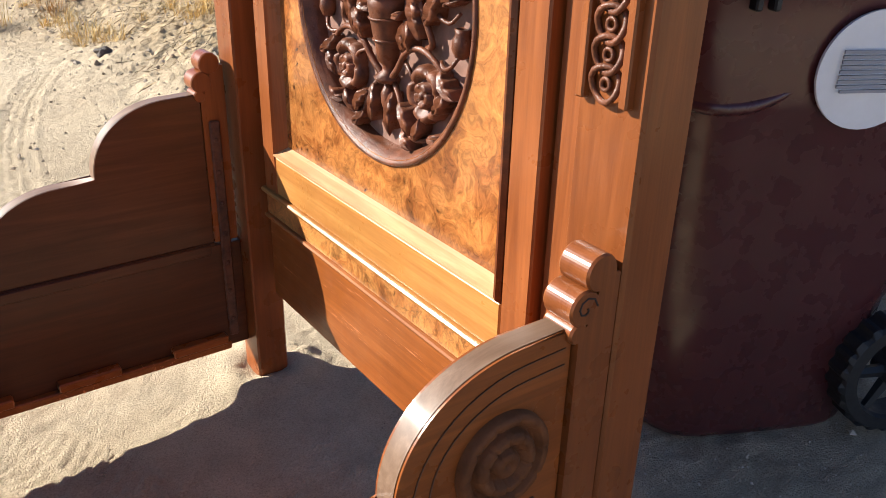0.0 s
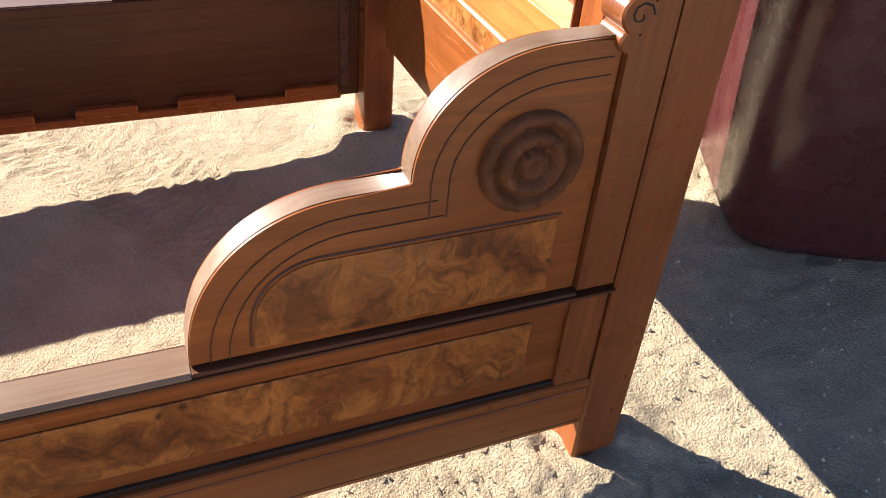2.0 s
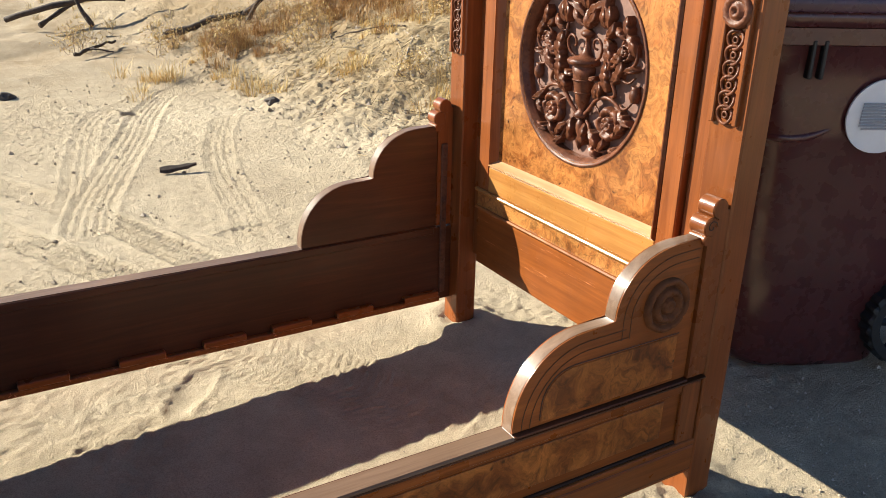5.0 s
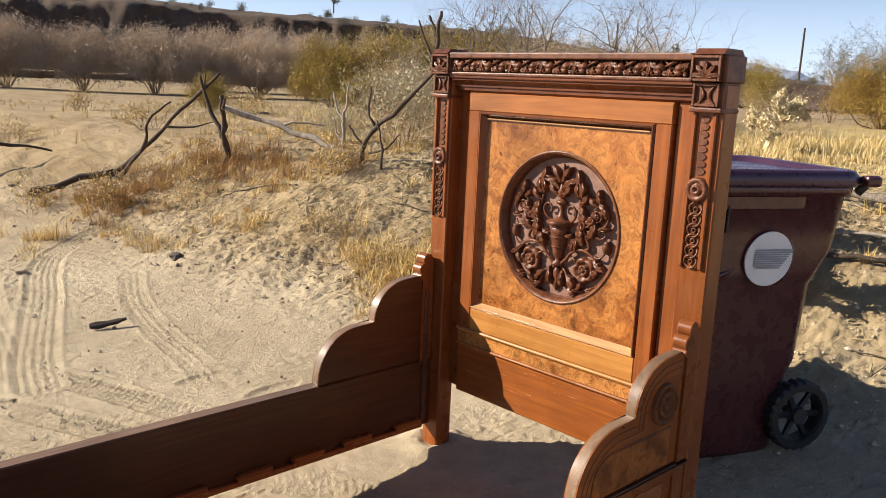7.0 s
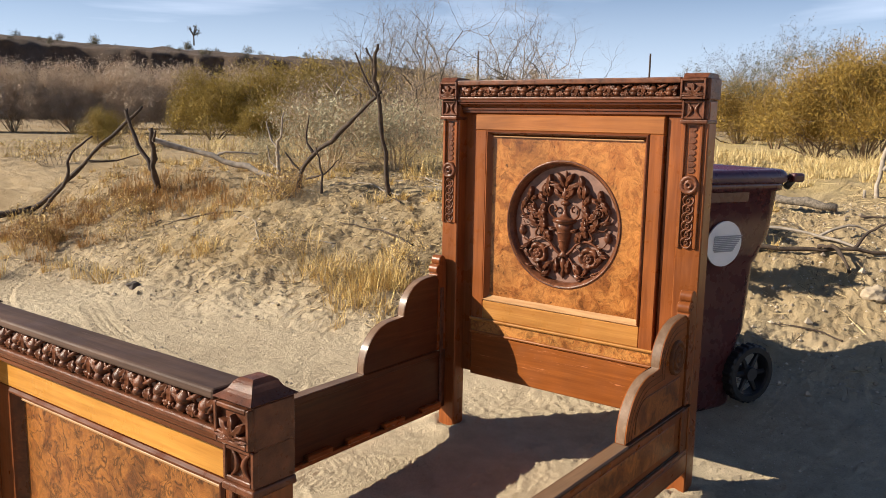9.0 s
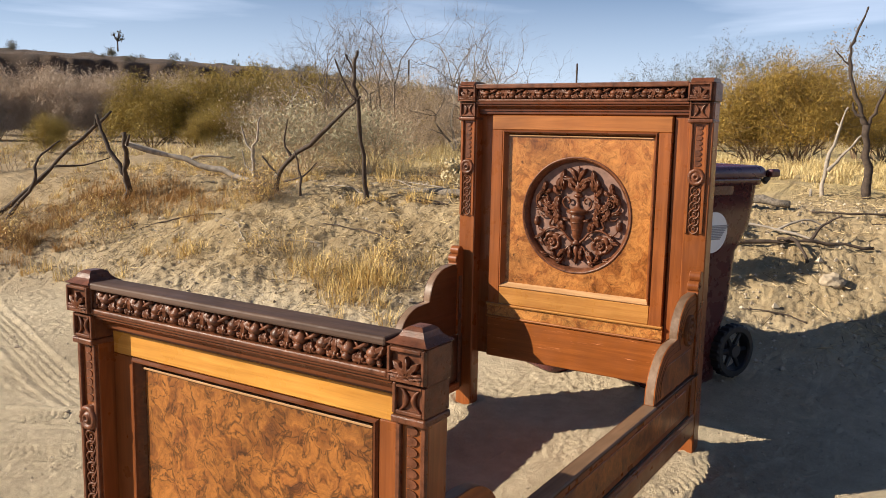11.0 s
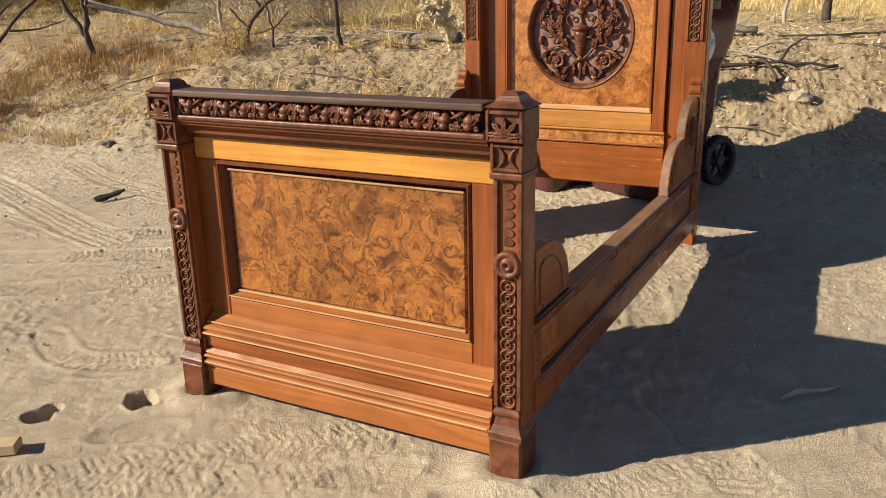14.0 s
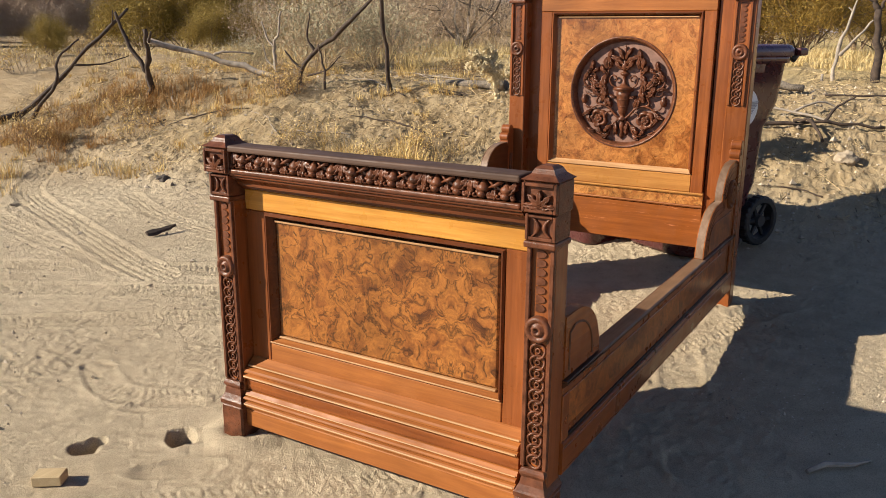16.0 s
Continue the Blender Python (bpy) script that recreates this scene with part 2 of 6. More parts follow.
# near-black ground paints the shade in the gaps of the frieze carving
GROUND_SHADE = plain("carving ground with painted shade", (0.022, 0.009, 0.006), 0.7, 0.4, 30, 0, 0, None, 0.15)
BURL_FOOT = burl("burl of the footboard", (0.070, 0.022, 0.008), (0.20, 0.066, 0.015), (0.34, 0.126, 0.027), (None, 0.99, None), 0.52, 0.75, 0.3, 0.16)
BURL_HEAD = burl("burl of the headboard", (0.13, 0.038, 0.010), (0.28, 0.092, 0.020), (0.43, 0.170, 0.042), None, 0.7, 0.3, 0.26, 0.32)
BURL_RAIL = burl("burl of the rail", (0.090, 0.024, 0.006), (0.25, 0.072, 0.013), (0.44, 0.145, 0.027), None, 0.8, 0.35)
BURL_BAND = burl("burl band", (0.17, 0.05, 0.014), (0.36, 0.13, 0.032), (0.50, 0.22, 0.06), None, 0.35, 0.5)
# pale wood that paints the light caught by moulding edges
HIGHLIGHT_EDGE = wood("pale highlight on moulding", (0.36, 0.185, 0.078), (0.58, 0.345, 0.170), "y", 0.34)
INCISED = plain("incised line", (0.095, 0.036, 0.016), 0.6)
# near-black colour for the thin shadow below the rail's burl strip
SHADOW_LINE = plain("painted shadow line", (0.040, 0.020, 0.012), 0.5, 0.25, 9.0, 0.0, 0.0, None, 0.12)
SEAM = plain("dark seam", (0.02, 0.01, 0.007), 0.7)
IRON = plain("rusty iron", (0.11, 0.045, 0.022), 0.7, 0.5, 40, 0.1, 0.002)
ROSETTE_WOOD = plain("rubbed carved walnut", (0.125, 0.046, 0.018), 0.58, 0.4, 26, 0.0, 0.001, None, 0.12)
BIN = plain("maroon plastic", (0.072, 0.019, 0.019), 0.27, 0.12, 6, 0.0, 0.0003, None, 0.6)
LID = plain("dark plum plastic", (0.060, 0.026, 0.050), 0.3, 0.2, 6, 0.0, 0.0005)
BLACK = plain("black rubber", (0.012, 0.012, 0.013), 0.55, 0.3, 20)
STICKER = plain("white sticker", (0.72, 0.72, 0.74), 0.5, 0.06, 12)
STICKER_GREY = plain("grey print", (0.27, 0.27, 0.30), 0.5, 0.1, 12)
DEAD_DARK = plain("charred dead wood", (0.055, 0.036, 0.025), 0.9, 0.5, 20, 0, 0.004)
DEAD_GREY = plain("weathered grey wood", (0.30, 0.25, 0.20), 0.9, 0.45, 16, 0, 0.004)
SCALY = plain("scaly dead cactus wood", (0.16, 0.13, 0.10), 0.9, 0.75, 60, 0, 0.006)
TWIG_TAN = foliage("dry tan twigs", (0.28, 0.195, 0.11), (0.54, 0.39, 0.23))
TWIG_GREY = foliage("grey bare twigs", (0.10, 0.075, 0.052), (0.24, 0.185, 0.135))
TWIG_BROWN = foliage("brown twigs", (0.10, 0.065, 0.04), (0.24, 0.16, 0.09))
LEAF_DARK = foliage("dark skyline leaves", (0.07, 0.065, 0.04), (0.16, 0.14, 0.08))
LEAF_CREOSOTE = foliage("creosote leaves", (0.15, 0.108, 0.018), (0.41, 0.280, 0.042))
LEAF_YELLOW = foliage("yellow green leaves", (0.13, 0.085, 0.014), (0.40, 0.245, 0.036))
LEAF_SLATE = foliage("dull slate green leaves", (0.075, 0.075, 0.052), (0.16, 0.155, 0.105))
LEAF_TAN = foliage("faded tan leaves", (0.40, 0.295, 0.205), (0.50, 0.385, 0.28))
LEAF_GREY = foliage("grey green leaves", (0.28, 0.25, 0.15), (0.48, 0.43, 0.28))
STRAW = foliage("dry straw", (0.42, 0.27, 0.08), (0.78, 0.56, 0.22))
STRAW_PALE = foliage("pale golden straw", (0.46, 0.33, 0.13), (0.72, 0.56, 0.28))
STRAW_RED = foliage("rust brown straw", (0.24, 0.125, 0.035), (0.52, 0.30, 0.10))
CHOLLA = foliage("pale cholla spines", (0.46, 0.37, 0.21), (0.72, 0.60, 0.38))
STONE = plain("desert stone", (0.34, 0.27, 0.19), 0.9, 0.4, 14, 0, 0.006)
STONE_DARK = plain("dark stone", (0.07, 0.055, 0.045), 0.8, 0.4, 14)
PALE_WOOD = wood("pale sawn pine", (0.50, 0.36, 0.19), (0.66, 0.50, 0.29), "x", 0.7)
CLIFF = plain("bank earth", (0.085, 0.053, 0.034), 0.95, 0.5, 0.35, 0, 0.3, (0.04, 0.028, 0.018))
HILL = plain("far hill", (0.34, 0.30, 0.29), 0.95, 0.15, 0.004)
HILL_BLUE = plain("hazy blue mountains", (0.20, 0.235, 0.32), 1.0, 0.12, 0.004)


# ---- mesh helpers ----
def origin_of(ob):
    v = Vector((0, 0, 0))
    while ob is not None:
        v += ob.location
        ob = ob.parent
    return v


def part(name, bm, material, parent=None, label="", smooth=False):
    """Links a bmesh, built in world coordinates, as one mesh object."""
    me = bpy.data.meshes.new(name)
    if parent is not None:
        bmesh.ops.translate(bm, verts=bm.verts, vec=-origin_of(parent))
    bmesh.ops.recalc_face_normals(bm, faces=bm.faces)
    if smooth:
        for f in bm.faces:
            f.smooth = True
    bm.to_mesh(me)
    bm.free()
    me.materials.append(material)
    ob = new(name, me)
    ob.parent = parent
    if label:
        ob["label"] = label
    return ob


def thing(name, at, label, category, group=""):
    e = new(name)
    e.location = at
    return tagged(e, label, category, group)


def box(bm, x0, x1, y0, y1, z0, z1, bevel=0.0, seg=1):
    vs = [bm.verts.new((x, y, z)) for x in (x0, x1) for y in (y0, y1) for z in (z0, z1)]
    fs = [bm.faces.new([vs[i] for i in q]) for q in ((0, 1, 3, 2), (4, 6, 7, 5), (0, 4, 5, 1), (2, 3, 7, 6), (0, 2, 6, 4), (1, 5, 7, 3))]
    if bevel:
        es = list({e for f in fs for e in f.edges})
        bmesh.ops.bevel(bm, geom=es, offset=bevel, segments=seg, affect="EDGES", profile=0.5)
    return bm


def boxed(x0, x1, y0, y1, z0, z1, bevel=0.003, seg=1):
    return box(bmesh.new(), x0, x1, y0, y1, z0, z1, bevel, seg)


def prism(bm, prof, axis, a, b):
    """A 2D outline swept along an axis. For x: (y, z), for y: (x, z), for z: (x, y)."""
    def at(p, s):
        return {"x": (s, p[0], p[1]), "y": (p[0], s, p[1]), "z": (p[0], p[1], s)}[axis]
    va, vb = [bm.verts.new(at(p, a)) for p in prof], [bm.verts.new(at(p, b)) for p in prof]
    k = len(prof)
    for i in range(k):
        bm.faces.new((va[i], va[(i + 1) % k], vb[(i + 1) % k], vb[i]))
    bm.faces.new(va[::-1])
    bm.faces.new(vb)
    return bm


def tube(bm, pts, radii, n=6, flat=1.0, closed=False):
    """A round bar along points; radii one number or one for each point."""
    pts = [Vector(p) for p in pts]
    if isinstance(radii, (int, float)):
        radii = [radii] * len(pts)
    rings, side = [], None
    for i, p in enumerate(pts):
        d = (pts[(i + 1) % len(pts)] - pts[i - 1]) if closed else pts[min(i + 1, len(pts) - 1)] - pts[max(i - 1, 0)]
        d = d.normalized() if d.length > 1e-9 else Vector((0, 0, 1))
        if side is None:
            side = d.orthogonal().normalized()
        side = (side - d * side.dot(d))
        side = side.normalized() if side.length > 1e-6 else d.orthogonal().normalized()
        up = d.cross(side)
        rings.append([bm.verts.new(p + radii[i] * (math.cos(t) * side + flat * math.sin(t) * up)) for t in (math.tau * k / n for k in range(n))])
    last = len(rings) if closed else len(rings) - 1
    for i in range(last):
        r, s = rings[i], rings[(i + 1) % len(rings)]
        for k in range(n):
            bm.faces.new((r[k], r[(k + 1) % n], s[(k + 1) % n], s[k]))
    if not closed:
        bm.faces.new(rings[0][::-1])
        bm.faces.new(rings[-1])
    return bm


def ball(bm, c, r, u=8, v=6, turn=0.0):
    """An ellipsoid with radii r, turned about x."""
    m = Matrix.Translation(c) @ Matrix.Rotation(turn, 4, "X") @ Matrix.Diagonal((*r, 1))
    bmesh.ops.create_uvsphere(bm, u_segments=u, v_segments=v, radius=1, matrix=m)
    return bm


def ring(bm, c, rad, r, axis="x", n=28, k=8):
    """A round bead bent to a circle whose axis is x, y or z."""
    pts = []
    for i in range(n):
        a = math.tau * i / n
        o = {"x": (0, math.cos(a), math.sin(a)), "y": (math.cos(a), 0, math.sin(a)), "z": (math.cos(a), math.sin(a), 0)}[axis]
        pts.append(Vector(c) + rad * Vector(o))
    return tube(bm, pts, r, k, closed=True)


def lathe(bm, prof, c, axis="z", n=20, a0=0.0, a1=math.tau):
    """Turns an outline of (radius, height) about an axis through c."""
    full = abs(a1 - a0 - math.tau) < 1e-6
    steps = n if full else n + 1
    cols = []
    for i in range(steps):
        a = a0 + (a1 - a0) * i / n
        col = []
        for r, h in prof:
            u, w = r * math.cos(a), r * math.sin(a)
            col.append(bm.verts.new(Vector(c) + Vector({"z": (u, w, h), "x": (h, u, w), "y": (u, h, w)}[axis])))
        cols.append(col)
    for i in range(n):
        p, q = cols[i], cols[(i + 1) % steps]
        for k in range(len(prof) - 1):
            bm.faces.new((p[k], q[k], q[k + 1], p[k + 1]))
    bmesh.ops.remove_doubles(bm, verts=bm.verts, dist=1e-6)
    return bm


# ---- ground ----
def lattice(ix, iy, seed):
    h = (ix.astype(np.int64) * 374761393 + iy.astype(np.int64) * 668265263 + seed * 1442695041) & 0x7FFFFFFF
    h = ((h ^ (h >> 13)) * 1274126177) & 0x7FFFFFFF
    return ((h ^ (h >> 16)) & 0xFFFF) / 65535.0 - 0.5


def value_noise(x, y, seed=0):
    ix, iy = np.floor(x), np.floor(y)
    fx, fy = x - ix, y - iy
    fx, fy = fx * fx * (3 - 2 * fx), fy * fy * (3 - 2 * fy)
    a, b = lattice(ix, iy, seed), lattice(ix + 1, iy, seed)
    c, d = lattice(ix, iy + 1, seed), lattice(ix + 1, iy + 1, seed)
    return (a * (1 - fx) + b * fx) * (1 - fy) + (c * (1 - fx) + d * fx) * fy


def fbm(x, y, octaves, seed=0, gain=0.5):
    total, amp = 0.0, 1.0
    for k in range(octaves):
        total = total + amp * value_noise(x * 2**k, y * 2**k, seed + 17 * k)
        amp *= gain
    return total


def bank(x, y):
    return x + 0.17 * np.clip(y - 4, -5, 1) + 0.5 * fbm(np.asarray(y, float) * 0.5, np.asarray(x, float) * 0.5 + 3.7, 2, 5) * np.clip((np.asarray(x, float) - 1.0) / 1.0, 0, 1)


def land(x, y):
    """The large shape of the ground."""
    x, y = np.asarray(x, float), np.asarray(y, float)
    z = 0.0325 * (np.clip(x, -4, 0.8) - 0.8)
    p = np.interp(bank(x, y), [0.8, 1.3, 1.6, 2.0, 2.5, 3.1, 3.5, 5.0, 9.0, 30.0], [0.0, 0.05, 0.11, 0.23, 0.44, 0.67, 0.74, 0.85, 0.90, 1.0])
    z = z + 0.05 * np.exp(-(((x - 1.65) / 0.55) ** 2) - ((y - 1.0) / 0.8) ** 2)
    return z + p * np.clip(1 - 0.03 * (y - 8), 0.5, 1)


def rough_land(x, y):
    x, y = np.asarray(x, float), np.asarray(y, float)
    s = bank(x, y)
    lump = np.clip((s - 1.1) / 0.6, 0, 1) * (1 - 0.55 * np.clip((s - 3.4) / 1.5, 0, 1))
    near = np.exp(-((np.hypot(x - 0.5, y - 2.5) / 14) ** 2)) * np.clip((y + 2.2) / 1.0, 0, 1)
    lump = lump * np.clip((y + 2.2) / 1.0, 0, 1)
    z = land(x, y)
    z = z + 0.08 * fbm(x * 1.3, y * 1.3, 3, 3) * (0.07 + lump) * np.exp(-((np.hypot(x - 0.5, y - 2.5) / 10) ** 2))
    z = z + near * (0.003 + 0.031 * lump) * fbm(x * 6, y * 6, 4, 9, 0.6)
    z = z + near * (0.0035 + 0.014 * lump) * fbm(x * 24, y * 24, 2, 31, 0.8)
    # low hummocks and washed-out hollows behind the driven ground
    wild = np.clip((np.maximum(y - 6.0, s - 3.4)) / 2.5, 0, 1) * np.clip((y + 2.6) / 1.5, 0, 1) * np.exp(-((np.hypot(x - 3, y - 8) / 14) ** 2))
    z = z + wild * (0.10 * fbm(x * 0.8, y * 0.8, 4, 23, 0.6) + 0.05 * np.clip(value_noise(x * 2.2, y * 2.2, 29), 0, 1))
    return z + np.clip((np.hypot(x, y) - 20) / 60, 0, 1) * 0.5 * fbm(x * 0.11, y * 0.11, 3, 77)


def ground_z(x, y):
    return float(rough_land(np.array([x]), np.array([y]))[0])
# tyre tracks: centre line, width, tread pitch
TRACKS = [
    ([(1.2, 6.3), (0.78, 5.87), (0.55, 5.4), (0.36, 4.83), (0.15, 4.25), (-0.07, 3.62), (-0.15, 3.3)], 0.22, 0.0, 1.0),
    ([(0.3, 5.6), (0.16, 5.24), (0.02, 4.6), (-0.1, 3.93), (-0.2, 3.5)], 0.16, 0.0, 0.8),
    ([(0.95, 4.9), (0.75, 4.39), (0.6, 3.75), (0.52, 3.15), (0.45, 2.8)], 0.16, 0.0, 0.7),
    ([(-0.9, 5.1), (-0.34, 5.35), (0.0, 5.47), (0.37, 5.7), (0.7, 6.1)], 0.13, 0.0, 0.6),
    ([(-0.8, 4.9), (-0.43, 4.19), (-0.24, 3.77), (-0.07, 3.4), (0.12, 2.85), (0.25, 2.5)], 0.17, 0.042, 1.0),
    ([(-1.1, 4.6), (-0.6, 3.7), (-0.36, 3.2), (-0.15, 2.75), (0.0, 2.4), (0.1, 2.1)], 0.17, 0.04, 0.9),
    ([(-1.5, 4.1), (-0.9, 3.3), (-0.5, 2.7), (-0.3, 2.3)], 0.16, 0.04, 0.7),
    ([(-0.15, 0.92), (0.18, 0.80), (0.45, 0.70), (0.72, 0.60), (1.0, 0.46)], 0.20, 0.046, 1.0),
    ([(-0.1, 0.62), (0.15, 0.70), (0.36, 0.78), (0.6, 0.9)], 0.15, 0.042, 0.8),
    ([(-0.2, 2.3), (0.1, 1.88), (0.26, 1.66), (0.42, 1.3)], 0.28, 0.040, 0.5),
    ([(-2.3, 2.5), (-1.8, 1.95), (-1.5, 1.58), (-1.32, 1.38), (-1.1, 1.12), (-0.8, 1.0)], 0.14, 0.036, 0.8),
    ([(-2.4, 2.2), (-1.85, 1.85), (-1.6, 1.5), (-1.43, 1.26), (-1.3, 1.0), (-1.32, 0.75), (-1.2, 0.55), (-1.08, 0.43), (-0.95, 0.3), (-0.6, 0.0)], 0.11, 0.034, 0.8),
    ([(-1.6, 0.9), (-1.3, 0.55), (-1.2, 0.34), (-1.11, 0.1), (-1.05, -0.3)], 0.13, 0.036, 0.8),
    ([(-0.6, 0.45), (-0.84, 0.25), (-1.02, 0.1), (-1.3, -0.1)], 0.17, 0.045, 1.0),
    ([(-1.9, 1.2), (-1.75, 0.85), (-1.45, 0.4), (-1.3, -0.2)], 0.12, 0.036, 0.9),
    ([(-1.05, 2.6), (-1.15, 2.3), (-0.95, 1.95), (-0.85, 1.8)], 0.12, 0.04, 0.9),
]
PRINTS = [(-0.10, 1.75, 0.9), (-1.21, 1.82, -0.92), (-1.40, 1.75, -0.85), (-1.28, 0.70, -1.37), (-1.29, 1.03, -0.83), (0.46, 2.93, 0.0), (0.62, 2.60, 0.05), (-2.0, 1.6, 0.2), (-1.13, 2.12, -0.8), (-1.62, 1.28, -1.0)]
xs = np.concatenate([-np.geomspace(2600, 3.25, 32), np.arange(-3.2, -2.3, 0.018), np.arange(-2.3, -2.0, 0.011), np.arange(-2.0, -0.85, 0.0065), np.arange(-0.85, 1.9, 0.011), np.arange(1.9, 4.6, 0.018), np.arange(4.62, 9.4, 0.09), np.geomspace(9.5, 2600, 54)])
ys = np.concatenate([-np.geomspace(2600, 1.22, 34), np.arange(-1.2, -0.5, 0.018), np.arange(-0.5, 2.4, 0.0085), np.arange(2.4, 3.3, 0.011), np.arange(3.3, 6.6, 0.018), np.arange(6.62, 13.0, 0.09), np.geomspace(13.1, 2600, 54)])
gx, gy = np.meshgrid(xs, ys, indexing="ij")
gz = rough_land(gx, gy)
core = (gx > -3.3) & (gx < 4.7) & (gy > -1.3) & (gy < 6.7)
px, py = gx[core], gy[core]
dz = np.zeros_like(px)
packed = np.zeros_like(px)
for line, width, pitch, strength in TRACKS:
    pts = np.array(line, float)
    fine = []
    for i in range(len(pts) - 1):
        p0, p1, p2, p3 = pts[max(i - 1, 0)], pts[i], pts[i + 1], pts[min(i + 2, len(pts) - 1)]
        for t in np.linspace(0, 1, 12, endpoint=False):
            fine.append(0.5 * (2 * p1 + (p2 - p0) * t + (2 * p0 - 5 * p1 + 4 * p2 - p3) * t**2 + (3 * p1 - p0 - 3 * p2 + p3) * t**3))
    fine = np.array(fine + [pts[-1]])
    best, along, off, run = np.full(px.shape, 9.0), np.zeros_like(px), np.zeros_like(px), 0.0
    for a, b in zip(fine[:-1], fine[1:]):
        d = b - a
        length = np.hypot(*d)
        u = d / max(length, 1e-6)
        t = np.clip((px - a[0]) * u[0] + (py - a[1]) * u[1], 0, length)
        qx, qy = px - a[0] - t * u[0], py - a[1] - t * u[1]
        dist = np.hypot(qx, qy)
        take = dist < best
        best = np.where(take, dist, best)
        along = np.where(take, run + t, along)
        off = np.where(take, -qx * u[1] + qy * u[0], off)
        run += length
    ragged = 0.012 * fbm(px * 14, py * 14, 2, 53)
    inside = np.clip((width / 2 - best + ragged) / 0.010, 0, 1)
    rim = np.exp(-(((best - width / 2 - 0.012) / 0.012) ** 2))
    if pitch:
        wave = np.tanh(2.2 * np.sin(math.tau * (along + 0.5 * np.abs(off) + 0.8 * ragged) / (0.74 * pitch))) * 0.5
        wave = wave * (np.abs(np.abs(off) - width * 0.16) > 0.006)
    else:
        wave = 0.3 - 1.3 * np.maximum(0, np.cos(math.tau * (off + 0.3 * ragged) / 0.040)) ** 9
    fade = strength * np.clip(1.0 + 1.5 * fbm(px * 1.3, py * 1.3, 3, 41), 0.5, 1.25)
    dz += (inside * (-0.004 + 0.0082 * wave) + 0.0045 * rim) * fade * (1 - 0.8 * np.clip(packed, 0, 1))
    packed = np.maximum(packed, inside * fade)
for x, y, a in PRINTS:
    u = (px - x) * math.cos(a) + (py - y) * math.sin(a)
    v = -(px - x) * math.sin(a) + (py - y) * math.cos(a)
    q = (u / 0.13) ** 2 + (v / 0.05) ** 2
    dz += -0.007 * np.exp(-(q**4)) + 0.004 * np.exp(-((np.sqrt(q) - 1.22) ** 2) / 0.02)
    packed = np.maximum(packed, np.exp(-(q**4)))
for x, y, r in ((-1.27, 1.885, 0.034), (-1.46, 2.105, 0.036), (-1.42, 2.10, 0.030), (0.47, 5.48, 0.06)):
    q = ((px - x) ** 2 + (py - y) ** 2) / r**2 * (1 + 1.2 * fbm(px * 12, py * 12, 2, 71))
    dz += -0.08 * np.exp(-(q**2)) + 0.004 * np.exp(-((np.sqrt(np.abs(q)) - 1.45) ** 2) / 0.06)
# sand heaped round the feet
for x, y in ((0.80, 0.712), (0.80, 1.736), (-1.13, 0.712), (-1.13, 1.736)):
    q = np.hypot(px - x, py - y)
    dz += 0.022 * np.exp(-(((q - 0.085) / 0.05) ** 2))
# clods, crumbs and grain-sized unevenness; trodden and rolled sand is smoother
loose = np.clip(0.55 + 2.4 * fbm(px * 1.7, py * 1.7, 3, 61), 0.12, 1.2)
loose = np.maximum(loose, np.clip((px - 0.1) / 0.5, 0, 1) * np.clip((1.0 - py) / 0.6, 0, 1) * 0.9)
loose = np.maximum(loose, np.clip((bank(px, py) - 1.1) / 0.4, 0, 1) * 1.25)
loose = loose * (1 - 0.55 * np.clip(packed, 0, 1))
dz += loose * 0.014 * np.clip(value_noise(px * 34, py * 34, 81) - 0.06, 0, 1)
dz += loose * 0.012 * np.clip(value_noise(px * 52 + 7, py * 52, 83), 0, 1)
dz += (0.0012 + 0.0022 * loose) * value_noise(px * 85, py * 85, 85)
gz[core] += dz
nx, ny = len(xs), len(ys)
idx = np.arange(nx * ny).reshape(nx, ny)
quads = np.stack([idx[:-1, :-1], idx[1:, :-1], idx[1:, 1:], idx[:-1, 1:]], -1).reshape(-1, 4)
gm = bpy.data.meshes.new("ground")
gm.vertices.add(nx * ny)
gm.vertices.foreach_set("co", np.stack([gx, gy, gz], -1).astype(np.float32).ravel())
gm.loops.add(quads.size)
gm.loops.foreach_set("vertex_index", quads.ravel().astype(np.int32))
gm.polygons.add(len(quads))
gm.polygons.foreach_set("loop_start", np.arange(0, quads.size, 4, dtype=np.int32))
gm.polygons.foreach_set("use_smooth", np.ones(len(quads), bool))
gm.update(calc_edges=True)
gm.materials.append(SAND)
ground = tagged(new("ground", gm), "pale dry desert sand with tyre tracks and footprints", "ground", "", "structure")
# ---- the bed ----
YR, YL, YM = 0.712, 1.736, 1.224
YF = 0.705  # the footboard post that stands on the same side as YR
bed = thing("bed", (-0.17, YM, 0.0), "antique carved walnut bed frame with burl panels and no mattress", "bed")


def mirrored(y):
    return 2 * YM - y


